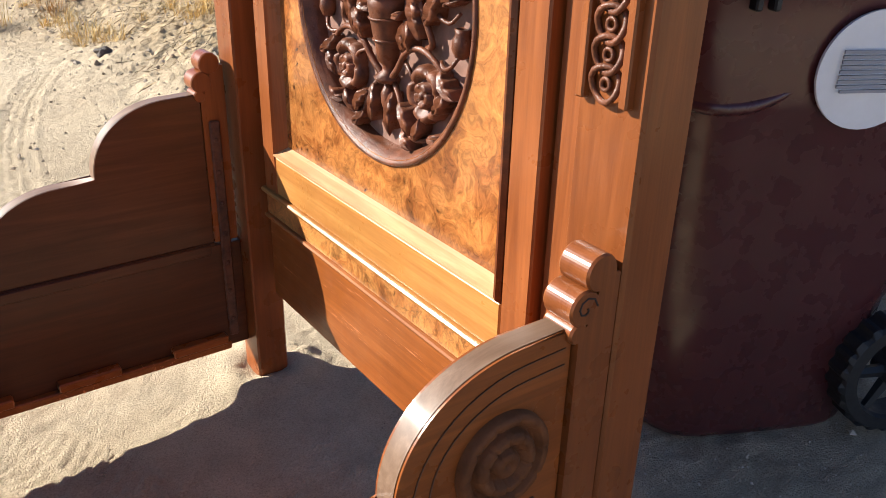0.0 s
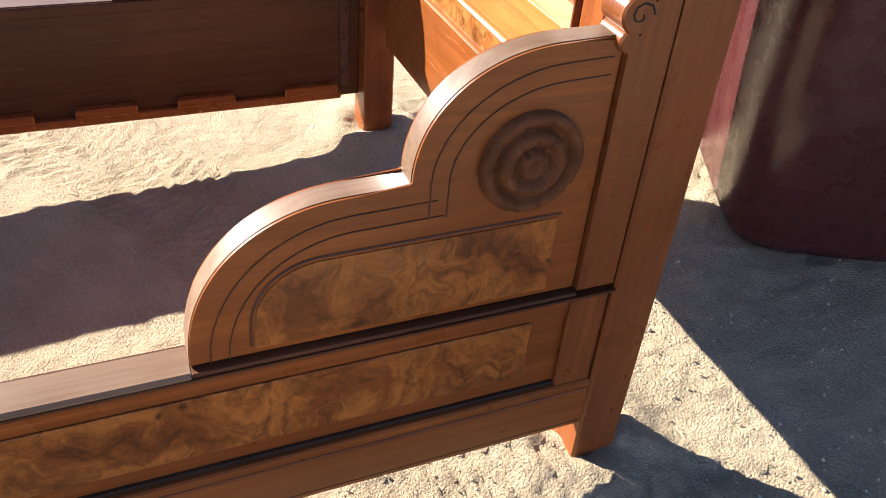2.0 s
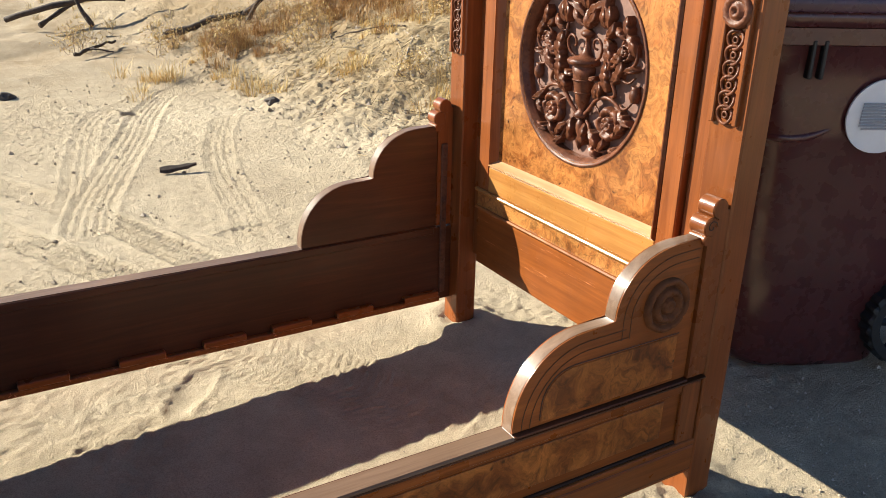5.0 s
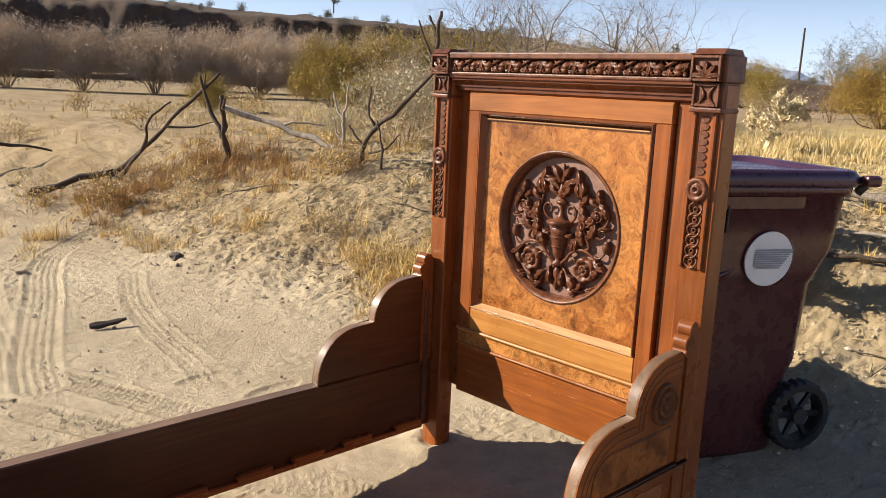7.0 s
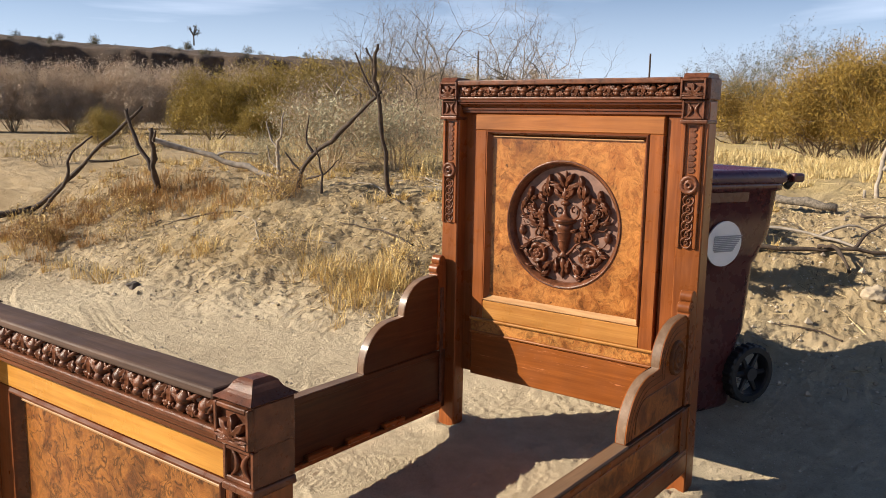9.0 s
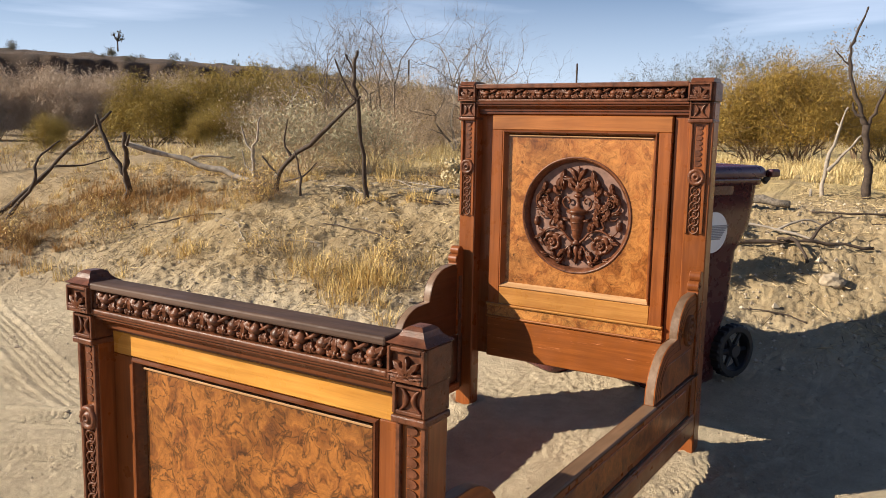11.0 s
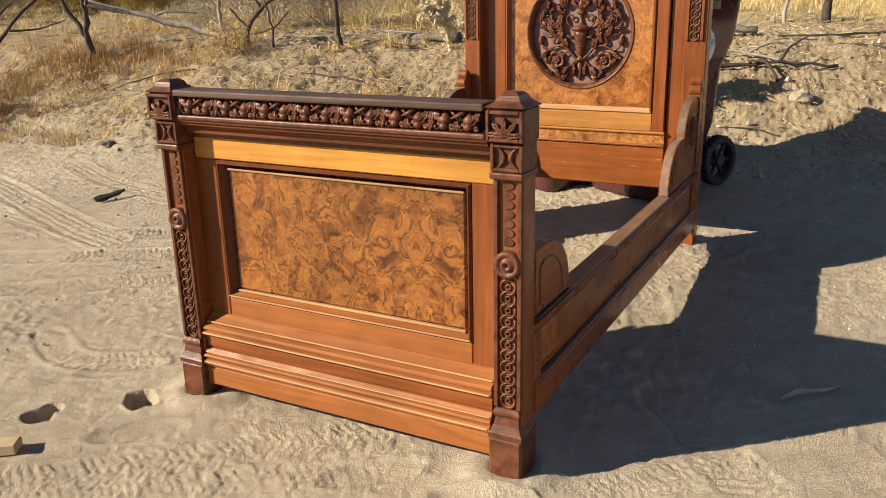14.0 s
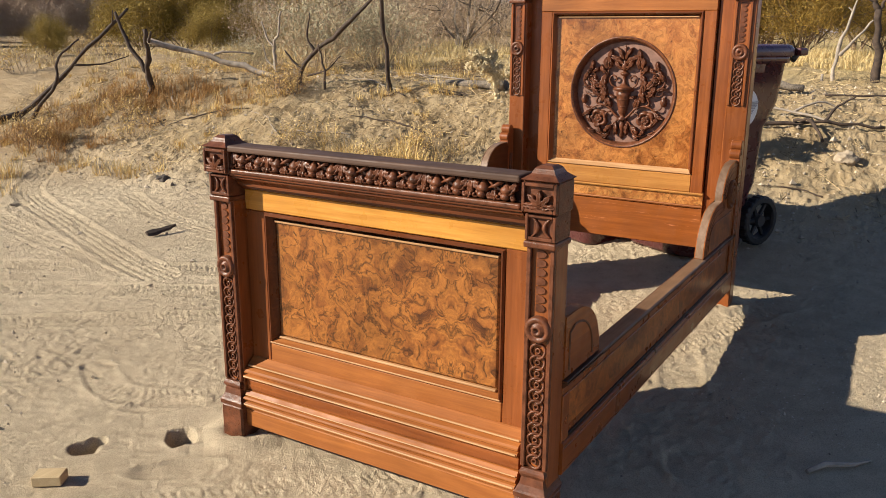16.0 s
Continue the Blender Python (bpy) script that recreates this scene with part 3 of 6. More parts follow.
# headboard: the outer stiles and backing carry all the rest
bm = bmesh.new()
for a, b, x in ((0.750, 0.817, 0.802), (1.631, 1.698, 0.822)):
    box(bm, x, x + 0.018, a, b, 0.255, 1.36, 0.002)
box(bm, 0.842, 0.852, 0.75, 1.698, 0.50, 1.40, 0)
head = part("headboard", bm, WALNUT_Z, bed, "tall carved walnut headboard with a round medallion")
for y in (YR, YL):
    out = 0.0525 if y == YR else 0.040
    post = part("post", boxed(0.768, 0.840, y - out, y + 0.040, -0.06, 1.40, 0.004), WALNUT_Z, head)
    part("necking", boxed(0.744, 0.842, y - out - 0.002, y + 0.042, 1.322, 1.336, 0.004, 2), CARVED, head)
    part("carved_block", boxed(0.759, 0.842, y - out + 0.002, y + 0.038, 1.336, 1.4028, 0.002), CARVED, head)
    bm = boxed(0.748, 0.852, y - out - 0.004, y + 0.044, 1.403, 1.474, 0.003)
    prism(bm, [(0.737, 1.474), (0.852, 1.474), (0.835, 1.490), (0.755, 1.490)], "y", y - out + 0.004, y + 0.036)
    part("cap", bm, CARVED, head)
# frieze rail with its lips, and the moulded cornice under it
bm = boxed(0.768, 0.845, 0.755, 1.693, 1.403, 1.470, 0.002)
# shade between the carved fruit is in this rail's colour
part("frieze_rail", bm, GROUND_SHADE, head)
for z0, z1, x in ((1.458, 1.478, 0.742), (1.401, 1.413, 0.748)):
    part("frieze_lip", boxed(x, 0.850 if z0 > 1.44 else 0.77, 0.756, 1.692, z0, z1, 0.004, 2), CARVED, head)
bm = prism(bmesh.new(), [(0.752, 1.401), (0.752, 1.394), (0.760, 1.390), (0.760, 1.386), (0.772, 1.380), (0.781, 1.371), (0.781, 1.364), (0.787, 1.362), (0.787, 1.352), (0.796, 1.345), (0.84, 1.345), (0.84, 1.401)], "y", 0.754, 1.694)
# darkened wood paints the deep shadow under the frieze
part("cornice", bm, WALNUT_SHADOW, head)
# inner frame
for a, b in ((0.822, 0.876), (1.572, 1.626)):
    part("stile", boxed(0.786, 0.816, a, b, 0.50, 1.2825, 0.003), WALNUT_Z, head)
part("top_rail", boxed(0.7855, 0.816, 0.822, 1.626, 1.283, 1.345, 0.003), AMBER_Y, head)
part("lower_rail", boxed(0.7865, 0.816, 0.8765, 1.5715, 0.505, 0.583, 0.003), GOLD_Y, head)


def frame_moulding(x0, x1, y0, y1, z0, z1, w, parent, mats, s=-1):
    """Four mitred strips round an opening, sloping from the frame's face x0 down to the panel's face x1."""
    prof = [(0.0, x0), (0.22, x0 + s * 0.006), (0.38, x0 + s * 0.006), (0.45, x0), (0.75, x0 + 0.6 * (x1 - x0)), (0.8, x0 + 0.7 * (x1 - x0)), (1.0, x1), (1.0, x1 + 0.012), (0.0, x1 + 0.012)]
    corners = lambda d: [(y0 + d, z0 + d), (y1 - d, z0 + d), (y1 - d, z1 - d), (y0 + d, z1 - d)]
    for k in range(4):
        bm = bmesh.new()
        ends = []
        for c in (k, (k + 1) % 4):
            ends.append([bm.verts.new((x, *corners(w * d)[c])) for d, x in prof])
        n = len(prof)
        for i in range(n):
            bm.faces.new((ends[0][i], ends[0][(i + 1) % n], ends[1][(i + 1) % n], ends[1][i]))
        bm.faces.new(ends[0])
        bm.faces.new(ends[1][::-1])
        part("panel_moulding", bm, mats[k], parent)


# bottom strip and the thin top bead are pale to show caught light
frame_moulding(0.786, 0.806, 0.876, 1.572, 0.583, 1.283, 0.022, head, (HIGHLIGHT_EDGE, WALNUT_Z, WALNUT_SHADOW, WALNUT_SHADOW))
part("panel_bead", boxed(0.797, 0.806, 0.899, 1.549, 1.2555, 1.2615, 0.002), HIGHLIGHT_EDGE, head)
# burl panel with a round opening
bm = bmesh.new()
CY, CZ, CR = 1.224, 0.926, 0.240
N = 64
inner, outer, back = [], [], []
for i in range(N):
    a = math.tau * i / N
    c, s = math.cos(a), math.sin(a)
    inner.append(bm.verts.new((0.806, CY + CR * c, CZ + CR * s)))
    back.append(bm.verts.new((0.834, CY + CR * c, CZ + CR * s)))
    k = min(0.336 / max(abs(c), 1e-6), (0.338 if s > 0 else 0.330) / max(abs(s), 1e-6))
    outer.append(bm.verts.new((0.806, CY + k * c, CZ + k * s)))
for y, z in ((CY + 0.336, CZ + 0.338), (CY - 0.336, CZ + 0.338), (CY - 0.336, CZ - 0.330), (CY + 0.336, CZ - 0.330)):
    j = min(outer, key=lambda v: (v.co.y - y) ** 2 + (v.co.z - z) ** 2)
    j.co.y, j.co.z = y, z
for i in range(N):
    j = (i + 1) % N
    bm.faces.new((inner[i], outer[i], outer[j], inner[j]))
    bm.faces.new((inner[i], inner[j], back[j], back[i]))
part("burl_panel", bm, BURL_HEAD, head, "glossy orange burl veneer panel")
bm = bmesh.new()
prof = [(0.250, 0.8055), (0.249, 0.8025), (0.244, 0.8020), (0.241, 0.806), (0.237, 0.808), (0.235, 0.814), (0.230, 0.818), (0.228, 0.826), (0.226, 0.840)]
lathe(bm, prof, (0, CY, CZ), "x", 64)
part("medallion_ring", bm, CARVED, head, smooth=True)
bm = bmesh.new()
bmesh.ops.create_circle(bm, cap_ends=True, radius=0.235, segments=64, matrix=Matrix.Translation((0.838, CY, CZ)) @ Matrix.Rotation(radians(90), 4, "Y"))
medal = part("medallion", bm, plain("medallion ground", (0.19, 0.095, 0.065), 0.55, 0.3, 30), head, "dark carved urn with flowers")
# lower band and board
bm = prism(bmesh.new(), [(0.780, 0.505), (0.777, 0.501), (0.779, 0.496), (0.785, 0.494), (0.786, 0.490), (0.80, 0.488), (0.80, 0.505)], "y", 0.818, 1.630)
part("band_bead", bm, GOLD_Y, head)
part("burl_band", boxed(0.789, 0.816, 0.818, 1.630, 0.447, 0.4885, 0.001), BURL_BAND, head)
bm = prism(bmesh.new(), [(0.783, 0.447), (0.781, 0.443), (0.784, 0.438), (0.789, 0.436), (0.80, 0.436), (0.80, 0.447)], "y", 0.818, 1.630)
part("band_bead", bm, AMBER_Y, head)
part("bottom_board", boxed(0.792, 0.816, 0.8175, 1.6305, 0.255, 0.436, 0.003), RUBBED, head, "worn scratched orange bottom board")

# footboard
bm = bmesh.new()
for a, b in ((0.747, 0.824), (1.624, 1.701)):
    box(bm, -1.113, -1.078, a, b, 0.19, 0.675, 0.003)
box(bm, -1.077, -1.072, 0.747, 1.701, -0.01, 0.79, 0)
foot = part("footboard", bm, WALNUT_Z, bed, "carved walnut footboard with a large burl panel")
for y in (YF, YL):
    part("post", boxed(-1.160, -1.088, y - 0.036, y + 0.036, -0.10, 0.79, 0.004), WALNUT_Z, foot)
    part("plinth_block", boxed(-1.186, -1.084, y - 0.044, y + 0.044, -0.13, 0.055, 0.006), CARVED, foot)
    bm = bmesh.new()
    rows = [(0.055, 0.0), (0.068, 0.001), (0.073, -0.003), (0.088, -0.010), (0.108, -0.014), (0.118, -0.009), (0.124, -0.010), (0.133, -0.014)]
    last = None
    for z, d in rows:
        r = [bm.verts.new(v) for v in ((-1.186 - d, y - 0.044 - d, z), (-1.085, y - 0.044 - d, z), (-1.085, y + 0.044 + d, z), (-1.186 - d, y + 0.044 + d, z))]
        if last:
            for k in range(4):
                bm.faces.new((last[k], last[(k + 1) % 4], r[(k + 1) % 4], r[k]))
        last = r
    bm.faces.new(last)
    part("plinth_moulding", bm, CARVED, foot)
    part("necking", boxed(-1.181, -1.086, y - 0.041, y + 0.041, 0.705, 0.721, 0.004, 2), CARVED, foot)
    part("carved_block", boxed(-1.168, -1.086, y - 0.037, y + 0.037, 0.721, 0.7878, 0.002), CARVED, foot)
    bm = boxed(-1.180, -1.092, y - 0.045, y + 0.045, 0.788, 0.864, 0.003)
    last = None
    for z, d in ((0.864, 0.0), (0.8665, -0.003), (0.869, 0.001), (0.874, 0.009), (0.879, 0.015), (0.886, 0.0195), (0.890, 0.021), (0.894, 0.026), (0.897, 0.031)):
        r = [bm.verts.new(v) for v in ((-1.186 + d, y - 0.045 + d, z), (-1.089 - d, y - 0.045 + d, z), (-1.089 - d, y + 0.045 - d, z), (-1.186 + d, y + 0.045 - d, z))]
        if last:
            for k in range(4):
                bm.faces.new((last[k], last[(k + 1) % 4], r[(k + 1) % 4], r[k]))
        last = r
    bm.faces.new(last)
    part("cap", bm, CARVED, foot)
# rail coloured dark as the shaded gaps behind the fruit
part("frieze_rail", boxed(-1.158, -1.118, 0.757, 1.691, 0.792, 0.862, 0.002), GROUND_SHADE, foot)
part("top_board", boxed(-1.184, -1.106, 0.758, 1.690, 0.855, 0.873, 0.005, 2), TOP_DARK, foot, "dark weathered top board")
part("frieze_lip", boxed(-1.180, -1.157, 0.757, 1.691, 0.792, 0.805, 0.004, 2), CARVED, foot)
bm = prism(bmesh.new(), [(-1.174, 0.792), (-1.174, 0.786), (-1.166, 0.782), (-1.166, 0.777), (-1.152, 0.770), (-1.144, 0.760), (-1.144, 0.752), (-1.130, 0.750), (-1.130, 0.742), (-1.112, 0.736), (-1.08, 0.736), (-1.08, 0.792)], "y", 0.754, 1.694)
# shadow under the top board is put into this darker wood
part("cornice", bm, WALNUT_SHADOW, foot)
part("top_rail", boxed(-1.115, -1.078, 0.750, 1.698, 0.6755, 0.737, 0.003), GOLD_FOOT, foot, "golden top rail")
part("lower_rail", boxed(-1.1135, -1.078, 0.8245, 1.6235, 0.19, 0.262, 0.003), AMBER_Y, foot)
# sides and top carry the shadow gap round the panel as dark colour
frame_moulding(-1.113, -1.086, 0.824, 1.624, 0.262, 0.673, 0.024, foot, (AMBER_Y, WALNUT_SHADOW, WALNUT_SHADOW, WALNUT_SHADOW))
bm = bmesh.new()
rows = [(0.0, -1.079), (0.003, -1.091), (0.008, -1.0948), (0.009, -1.095)]
last = None
for d, x in rows:
    r = [bm.verts.new(v) for v in ((x, 0.846 + d, 0.284 + d), (x, 1.602 - d, 0.284 + d), (x, 1.602 - d, 0.651 - d), (x, 0.846 + d, 0.651 - d))]
    if last:
        for k in range(4):
            bm.faces.new((last[k], last[(k + 1) % 4], r[(k + 1) % 4], r[k]))
    last = r
bm.faces.new(last)
# thin pale strips added as painted highlights along the moulding edges
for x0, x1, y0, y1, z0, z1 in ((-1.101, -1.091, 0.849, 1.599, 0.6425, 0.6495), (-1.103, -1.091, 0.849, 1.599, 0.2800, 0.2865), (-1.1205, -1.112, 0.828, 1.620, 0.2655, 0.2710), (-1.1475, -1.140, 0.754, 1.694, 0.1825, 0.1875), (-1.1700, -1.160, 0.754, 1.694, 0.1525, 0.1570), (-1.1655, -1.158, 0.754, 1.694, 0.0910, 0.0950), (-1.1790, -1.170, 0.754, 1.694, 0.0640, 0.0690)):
    part("panel_bead" if z0 > 0.2 else "base_bead", boxed(x0, x1, y0, y1, z0, z1, 0.0018), HIGHLIGHT_EDGE, foot)
part("burl_panel", bm, BURL_FOOT, foot, "book-matched burl veneer panel with dark swirling lines")
bm = prism(bmesh.new(), [(-1.1055, 0.207), (-1.116, 0.206), (-1.138, 0.190), (-1.145, 0.186), (-1.142, 0.181), (-1.150, 0.179), (-1.158, 0.176), (-1.163, 0.171), (-1.163, 0.166), (-1.157, 0.163), (-1.157, 0.160), (-1.164, 0.158), (-1.168, 0.154), (-1.165, 0.150), (-1.158, 0.148), (-1.1535, 0.140), (-1.10, 0.140), (-1.10, 0.207)], "y", 0.752, 1.696)
part("base_moulding", bm, AMBER_Y, foot)
part("base_board", boxed(-1.152, -1.10, 0.752, 1.696, 0.1065, 0.1395, 0.002), WALNUT_Y, foot)
bm = prism(bmesh.new(), [(-1.1525, 0.106), (-1.156, 0.105), (-1.163, 0.094), (-1.160, 0.090), (-1.168, 0.087), (-1.172, 0.083), (-1.171, 0.079), (-1.164, 0.077), (-1.164, 0.074), (-1.172, 0.072), (-1.177, 0.067), (-1.177, 0.061), (-1.171, 0.057), (-1.166, 0.055), (-1.1645, 0.048), (-1.10, 0.048), (-1.10, 0.106)], "y", 0.752, 1.696)
part("base_moulding", bm, AMBER_Y, foot)
part("base_board", boxed(-1.164, -1.10, 0.752, 1.696, -0.012, 0.0475, 0.004), AMBER_Y, foot)


# side rails with their shaped wings
def arc(cx, cz, rx, rz, a0, a1, n=26):
    """A quarter of a slightly squared ellipse."""
    out = []
    for i in range(n + 1):
        t = radians(a0 + (a1 - a0) * i / n)
        c, s = math.cos(t), math.sin(t)
        out.append((cx + rx * math.copysign(abs(c) ** 0.92, c), cz + rz * math.copysign(abs(s) ** 0.92, s)))
    return out


HEAD_WING = [(0.252, 0.349)] + arc(0.430, 0.352, 0.178, 0.180, 180, 92) + [(0.489, 0.534)] + arc(0.655, 0.532, 0.166, 0.142, 178, 92) + [(0.7105, 0.676), (0.7105, 0.349)]
FOOT_WING = [(-1.088, 0.349), (-1.088, 0.519)] + arc(-1.02, 0.352, 0.172, 0.165, 92, 0) + [(-0.848, 0.349)]


def side_rail(flip):
    Y = mirrored if flip else (lambda y: y)

    def bx(x0, x1, y0, y1, z0, z1, bevel=0.002, seg=1):
        a, b = sorted((Y(y0), Y(y1)))
        return boxed(x0, x1, a, b, z0, z1, bevel, seg)

    # the flipped rail and its wings take the walnut darkened for shade
    rail = part("side_rail", bx(-1.088, 0.768, 0.674, 0.703, 0.088, 0.3435), WALNUT_DIM if flip else WALNUT_X, bed, "long side rail with stepped curved wings")
    part("ledge", prism(bmesh.new(), [(Y(y), z) for y, z in ((0.7025, 0.350), (0.660, 0.350), (0.656, 0.3475), (0.656, 0.344), (0.7025, 0.344))], "x", -0.846, 0.251), DUSTY, rail, "dusty rubbed top edge")
    # ledge ends below the wings are coloured dark for the wings' shade
    for x0, x1 in ((-1.088, -0.8465), (0.2515, 0.710)):
        part("ledge", bx(x0, x1, 0.657, 0.7025, 0.344, 0.3497, 0.001), WALNUT_DIM, rail)
    part("ledge_moulding", prism(bmesh.new(), [(Y(y), z) for y, z in ((0.655, 0.3435), (0.655, 0.340), (0.660, 0.337), (0.664, 0.332), (0.668, 0.330), (0.673, 0.330), (0.673, 0.3435))], "x", -1.088, 0.766), WALNUT_DIM, rail)
    part("upper_strip", bx(-1.086, 0.712, 0.668, 0.6738, 0.309, 0.3295), WALNUT_X, rail)
    part("burl_strip", bx(-1.04, 0.662, 0.6705, 0.6738, 0.207, 0.300, 0.001), BURL_RAIL, rail, "dark burl veneer strip")
    part("end_stile", bx(0.712, 0.766, 0.6655, 0.6738, 0.176, 0.3295), WALNUT_Z, rail)
    part("end_stile", bx(-1.087, -1.045, 0.6655, 0.6738, 0.176, 0.3085), WALNUT_Z, rail)
    part("bottom_strip", prism(bmesh.new(), [(Y(y), z) for y, z in ((0.6738, 0.1778), (0.664, 0.1778), (0.661, 0.176), (0.661, 0.162), (0.663, 0.160), (0.661, 0.158), (0.661, 0.092), (0.664, 0.088), (0.6738, 0.088))], "x", -1.086, 0.766), WALNUT_X, rail)
    # added dark strip that draws the shadow gap over the bottom strip
    part("ebonised_bead", prism(bmesh.new(), [(Y(y), z) for y, z in ((0.6738, 0.1845), (0.670, 0.1835), (0.668, 0.181), (0.668, 0.178), (0.6738, 0.178))], "x", -1.044, 0.711), SHADOW_LINE, rail)
    for z in (0.099, 0.164):
        part("incised_line", tube(bmesh.new(), [(-1.08, Y(0.6609), z), (0.764, Y(0.6609), z)], 0.0009, 4), INCISED, rail)
    for prof in (HEAD_WING, FOOT_WING):
        a, b = sorted((Y(0.667), Y(0.702)))
        bm = prism(bmesh.new(), [(x, max(z, 0.3505)) for x, z in prof], "y", a, b)
        ends = [e for e in bm.edges if abs(e.verts[0].co.y - e.verts[1].co.y) < 1e-6]
        bmesh.ops.bevel(bm, geom=ends, offset=0.003, segments=2, affect="EDGES")
        part("wing", bm, WALNUT_DIM if flip else WALNUT_X, rail)
        # rubbed pale edge along the curve
        bm = bmesh.new()
        last = None
        top = [p for p in prof if p[1] > 0.3505]
        for k, (x, z) in enumerate(top):
            xa, za = top[max(k - 1, 0)]
            xb, zb = top[min(k + 1, len(top) - 1)]
            ln = max(math.hypot(xb - xa, zb - za), 1e-6)
            nx, nz = -(zb - za) / ln, (xb - xa) / ln
            r = [bm.verts.new((x + nx * d, y, z + nz * d)) for y, d in ((a + 0.0035, 0.0008), (b - 0.0035, 0.0008))]
            if last:
                bm.faces.new((last[0], last[1], r[1], r[0]))
            last = r
        part("rubbed_edge", bm, RUBBED_EDGE, rail, "pale rubbed top edge", True)
    # scrolled bracket against the post
    a, b = sorted((Y(0.660), Y(0.703)))
    bm = prism(bmesh.new(), [(0.711, 0.351), (0.7625, 0.351), (0.7625, 0.730), (0.738, 0.735), (0.728, 0.69), (0.711, 0.66)], "y", a, b)
    for cx, cz, r in ((0.7355, 0.735, 0.0215), (0.7165, 0.699, 0.021), (0.7105, 0.671, 0.0125)):
        part("scroll", lathe(bmesh.new(), [(0, a - 0.001), (r - 0.002, a - 0.001), (r, a + 0.002), (r, b - 0.002), (r - 0.002, b + 0.001), (0, b + 0.001)], (cx, 0, cz), "y", 44), WALNUT_Z, rail)
    part("scroll_bracket", bm, WALNUT_Z, rail)
    bm = bmesh.new()
    side = a - 0.0012 if not flip else b + 0.0012
    tube(bm, [(0.7165 + (0.016 - 0.0016 * i) * math.cos(i * 0.75), side, 0.699 + (0.016 - 0.0016 * i) * math.sin(i * 0.75)) for i in range(10)], 0.0012, 5)
    part("spiral_line", bm, SEAM, rail)
    # incised lines and inlay on the wing's face
    f = Y(0.6662)
    bm = bmesh.new()
    for d in (0.021, 0.041):
        low = [(0.430 + (0.178 - d) * math.cos(radians(t)), 0.352 + (0.180 - d) * math.sin(radians(t))) for t in range(180, 91, -8)]
        tube(bm, [(x, f, z) for x, z in low + [(0.51 + d * 0.4, 0.534 - d)]], 0.0009, 4)
        high = [(0.655 + (0.166 - d) * math.cos(radians(t)), 0.532 + (0.142 - d) * math.sin(radians(t))) for t in range(180, 91, -8)]
        tube(bm, [(x, f, z) for x, z in [(0.489 + d, 0.49)] + high + [(0.70, 0.676 - d)]], 0.0009, 4)
    tube(bm, [(x, f, z) for x, z in [(0.316, 0.365)] + arc(0.40, 0.385, 0.083, 0.082, 180, 95, 8) + [(0.672, 0.469)]], 0.0015, 5)
    part("incised_line", bm, INCISED, rail)
    poly = [(0.320, 0.360)] + arc(0.40, 0.385, 0.079, 0.077, 180, 95, 8) + [(0.668, 0.464), (0.668, 0.360)]
    a2, b2 = sorted((Y(0.6655), Y(0.668)))
    part("burl_inlay", prism(bmesh.new(), poly, "y", a2, b2), BURL_RAIL, rail)
    fw = bmesh.new()
    tube(fw, [(x, f, z) for x, z in [(-1.06, 0.37)] + [(-1.06, 0.47)] + arc(-1.02, 0.365, 0.118, 0.118, 95, 0, 8)], 0.003, 5)
    part("incised_line", fw, INCISED, rail)
    # rosette
    s = 1 if flip else -1
    bm = bmesh.new()
    y0 = Y(0.667)
    lathe(bm, [(d, y0 + s * h) for d, h in ((0.060, 0.0), (0.059, 0.009), (0.055, 0.013), (0.048, 0.012), (0.045, 0.004), (0.041, 0.002), (0.039, 0.009), (0.035, 0.015), (0.027, 0.015), (0.023, 0.006), (0.018, 0.004), (0.016, 0.012), (0.010, 0.015), (0.004, 0.013), (0.0, 0.008))], (0.621, 0, 0.545), "y", 80)
    for v in bm.verts:
        q = Vector((v.co.x - 0.621, 0, v.co.z - 0.545))
        if 0.016 < q.length < 0.059:
            k = round(math.atan2(q.z, q.x) / math.tau * 80) % 8
            if k == (0 if q.length > 0.04 else 4):
                v.co.y -= s * 0.0028
    part("rosette", bm, ROSETTE_WOOD, rail, "round carved rosette", True)
    # inner side: ledger, cleats and iron strap
    part("ledger", bx(-1.06, 0.72, 0.703, 0.722, 0.089, 0.108, 0.003), RUBBED, rail)
    for k in range(8):
        x = -0.98 + 0.225 * k + 0.02 * math.sin(5 * k)
        part("cleat", bx(x, x + 0.125, 0.703, 0.728, 0.108, 0.128, 0.003), WALNUT_X, rail)
    part("inner_batten", bx(-1.086, 0.70, 0.703, 0.709, 0.325, 0.348, 0.002), WALNUT_DIM, rail)
    bm = bx(0.722, 0.744, 0.703, 0.711, 0.115, 0.62, 0.003)
    for k in range(7):
        z = 0.16 + 0.07 * k
        ball(bm, (0.732, Y(0.712), z), (0.006, 0.004, 0.006), 6, 4)
    part("iron_strap", bm, IRON, rail, "rusty iron strap with screws")
    return rail


side_rail(False)
side_rail(True)
# ---- wheeled bins behind the headboard ----
def bin_outline(hd0, hd1, hw, r, n=5):
    """A rounded rectangle in (u, v): u from -hd0 to hd1."""
    out = []
    for cx, cy, a in ((hd1 - r, hw - r, 0), (-hd0 + r, hw - r, 90), (-hd0 + r, -hw + r, 180), (hd1 - r, -hw + r, 270)):
        for i in range(n + 1):
            t = radians(a + 90 * i / n)
            out.append((cx + r * math.cos(t), cy + r * math.sin(t)))
    return out


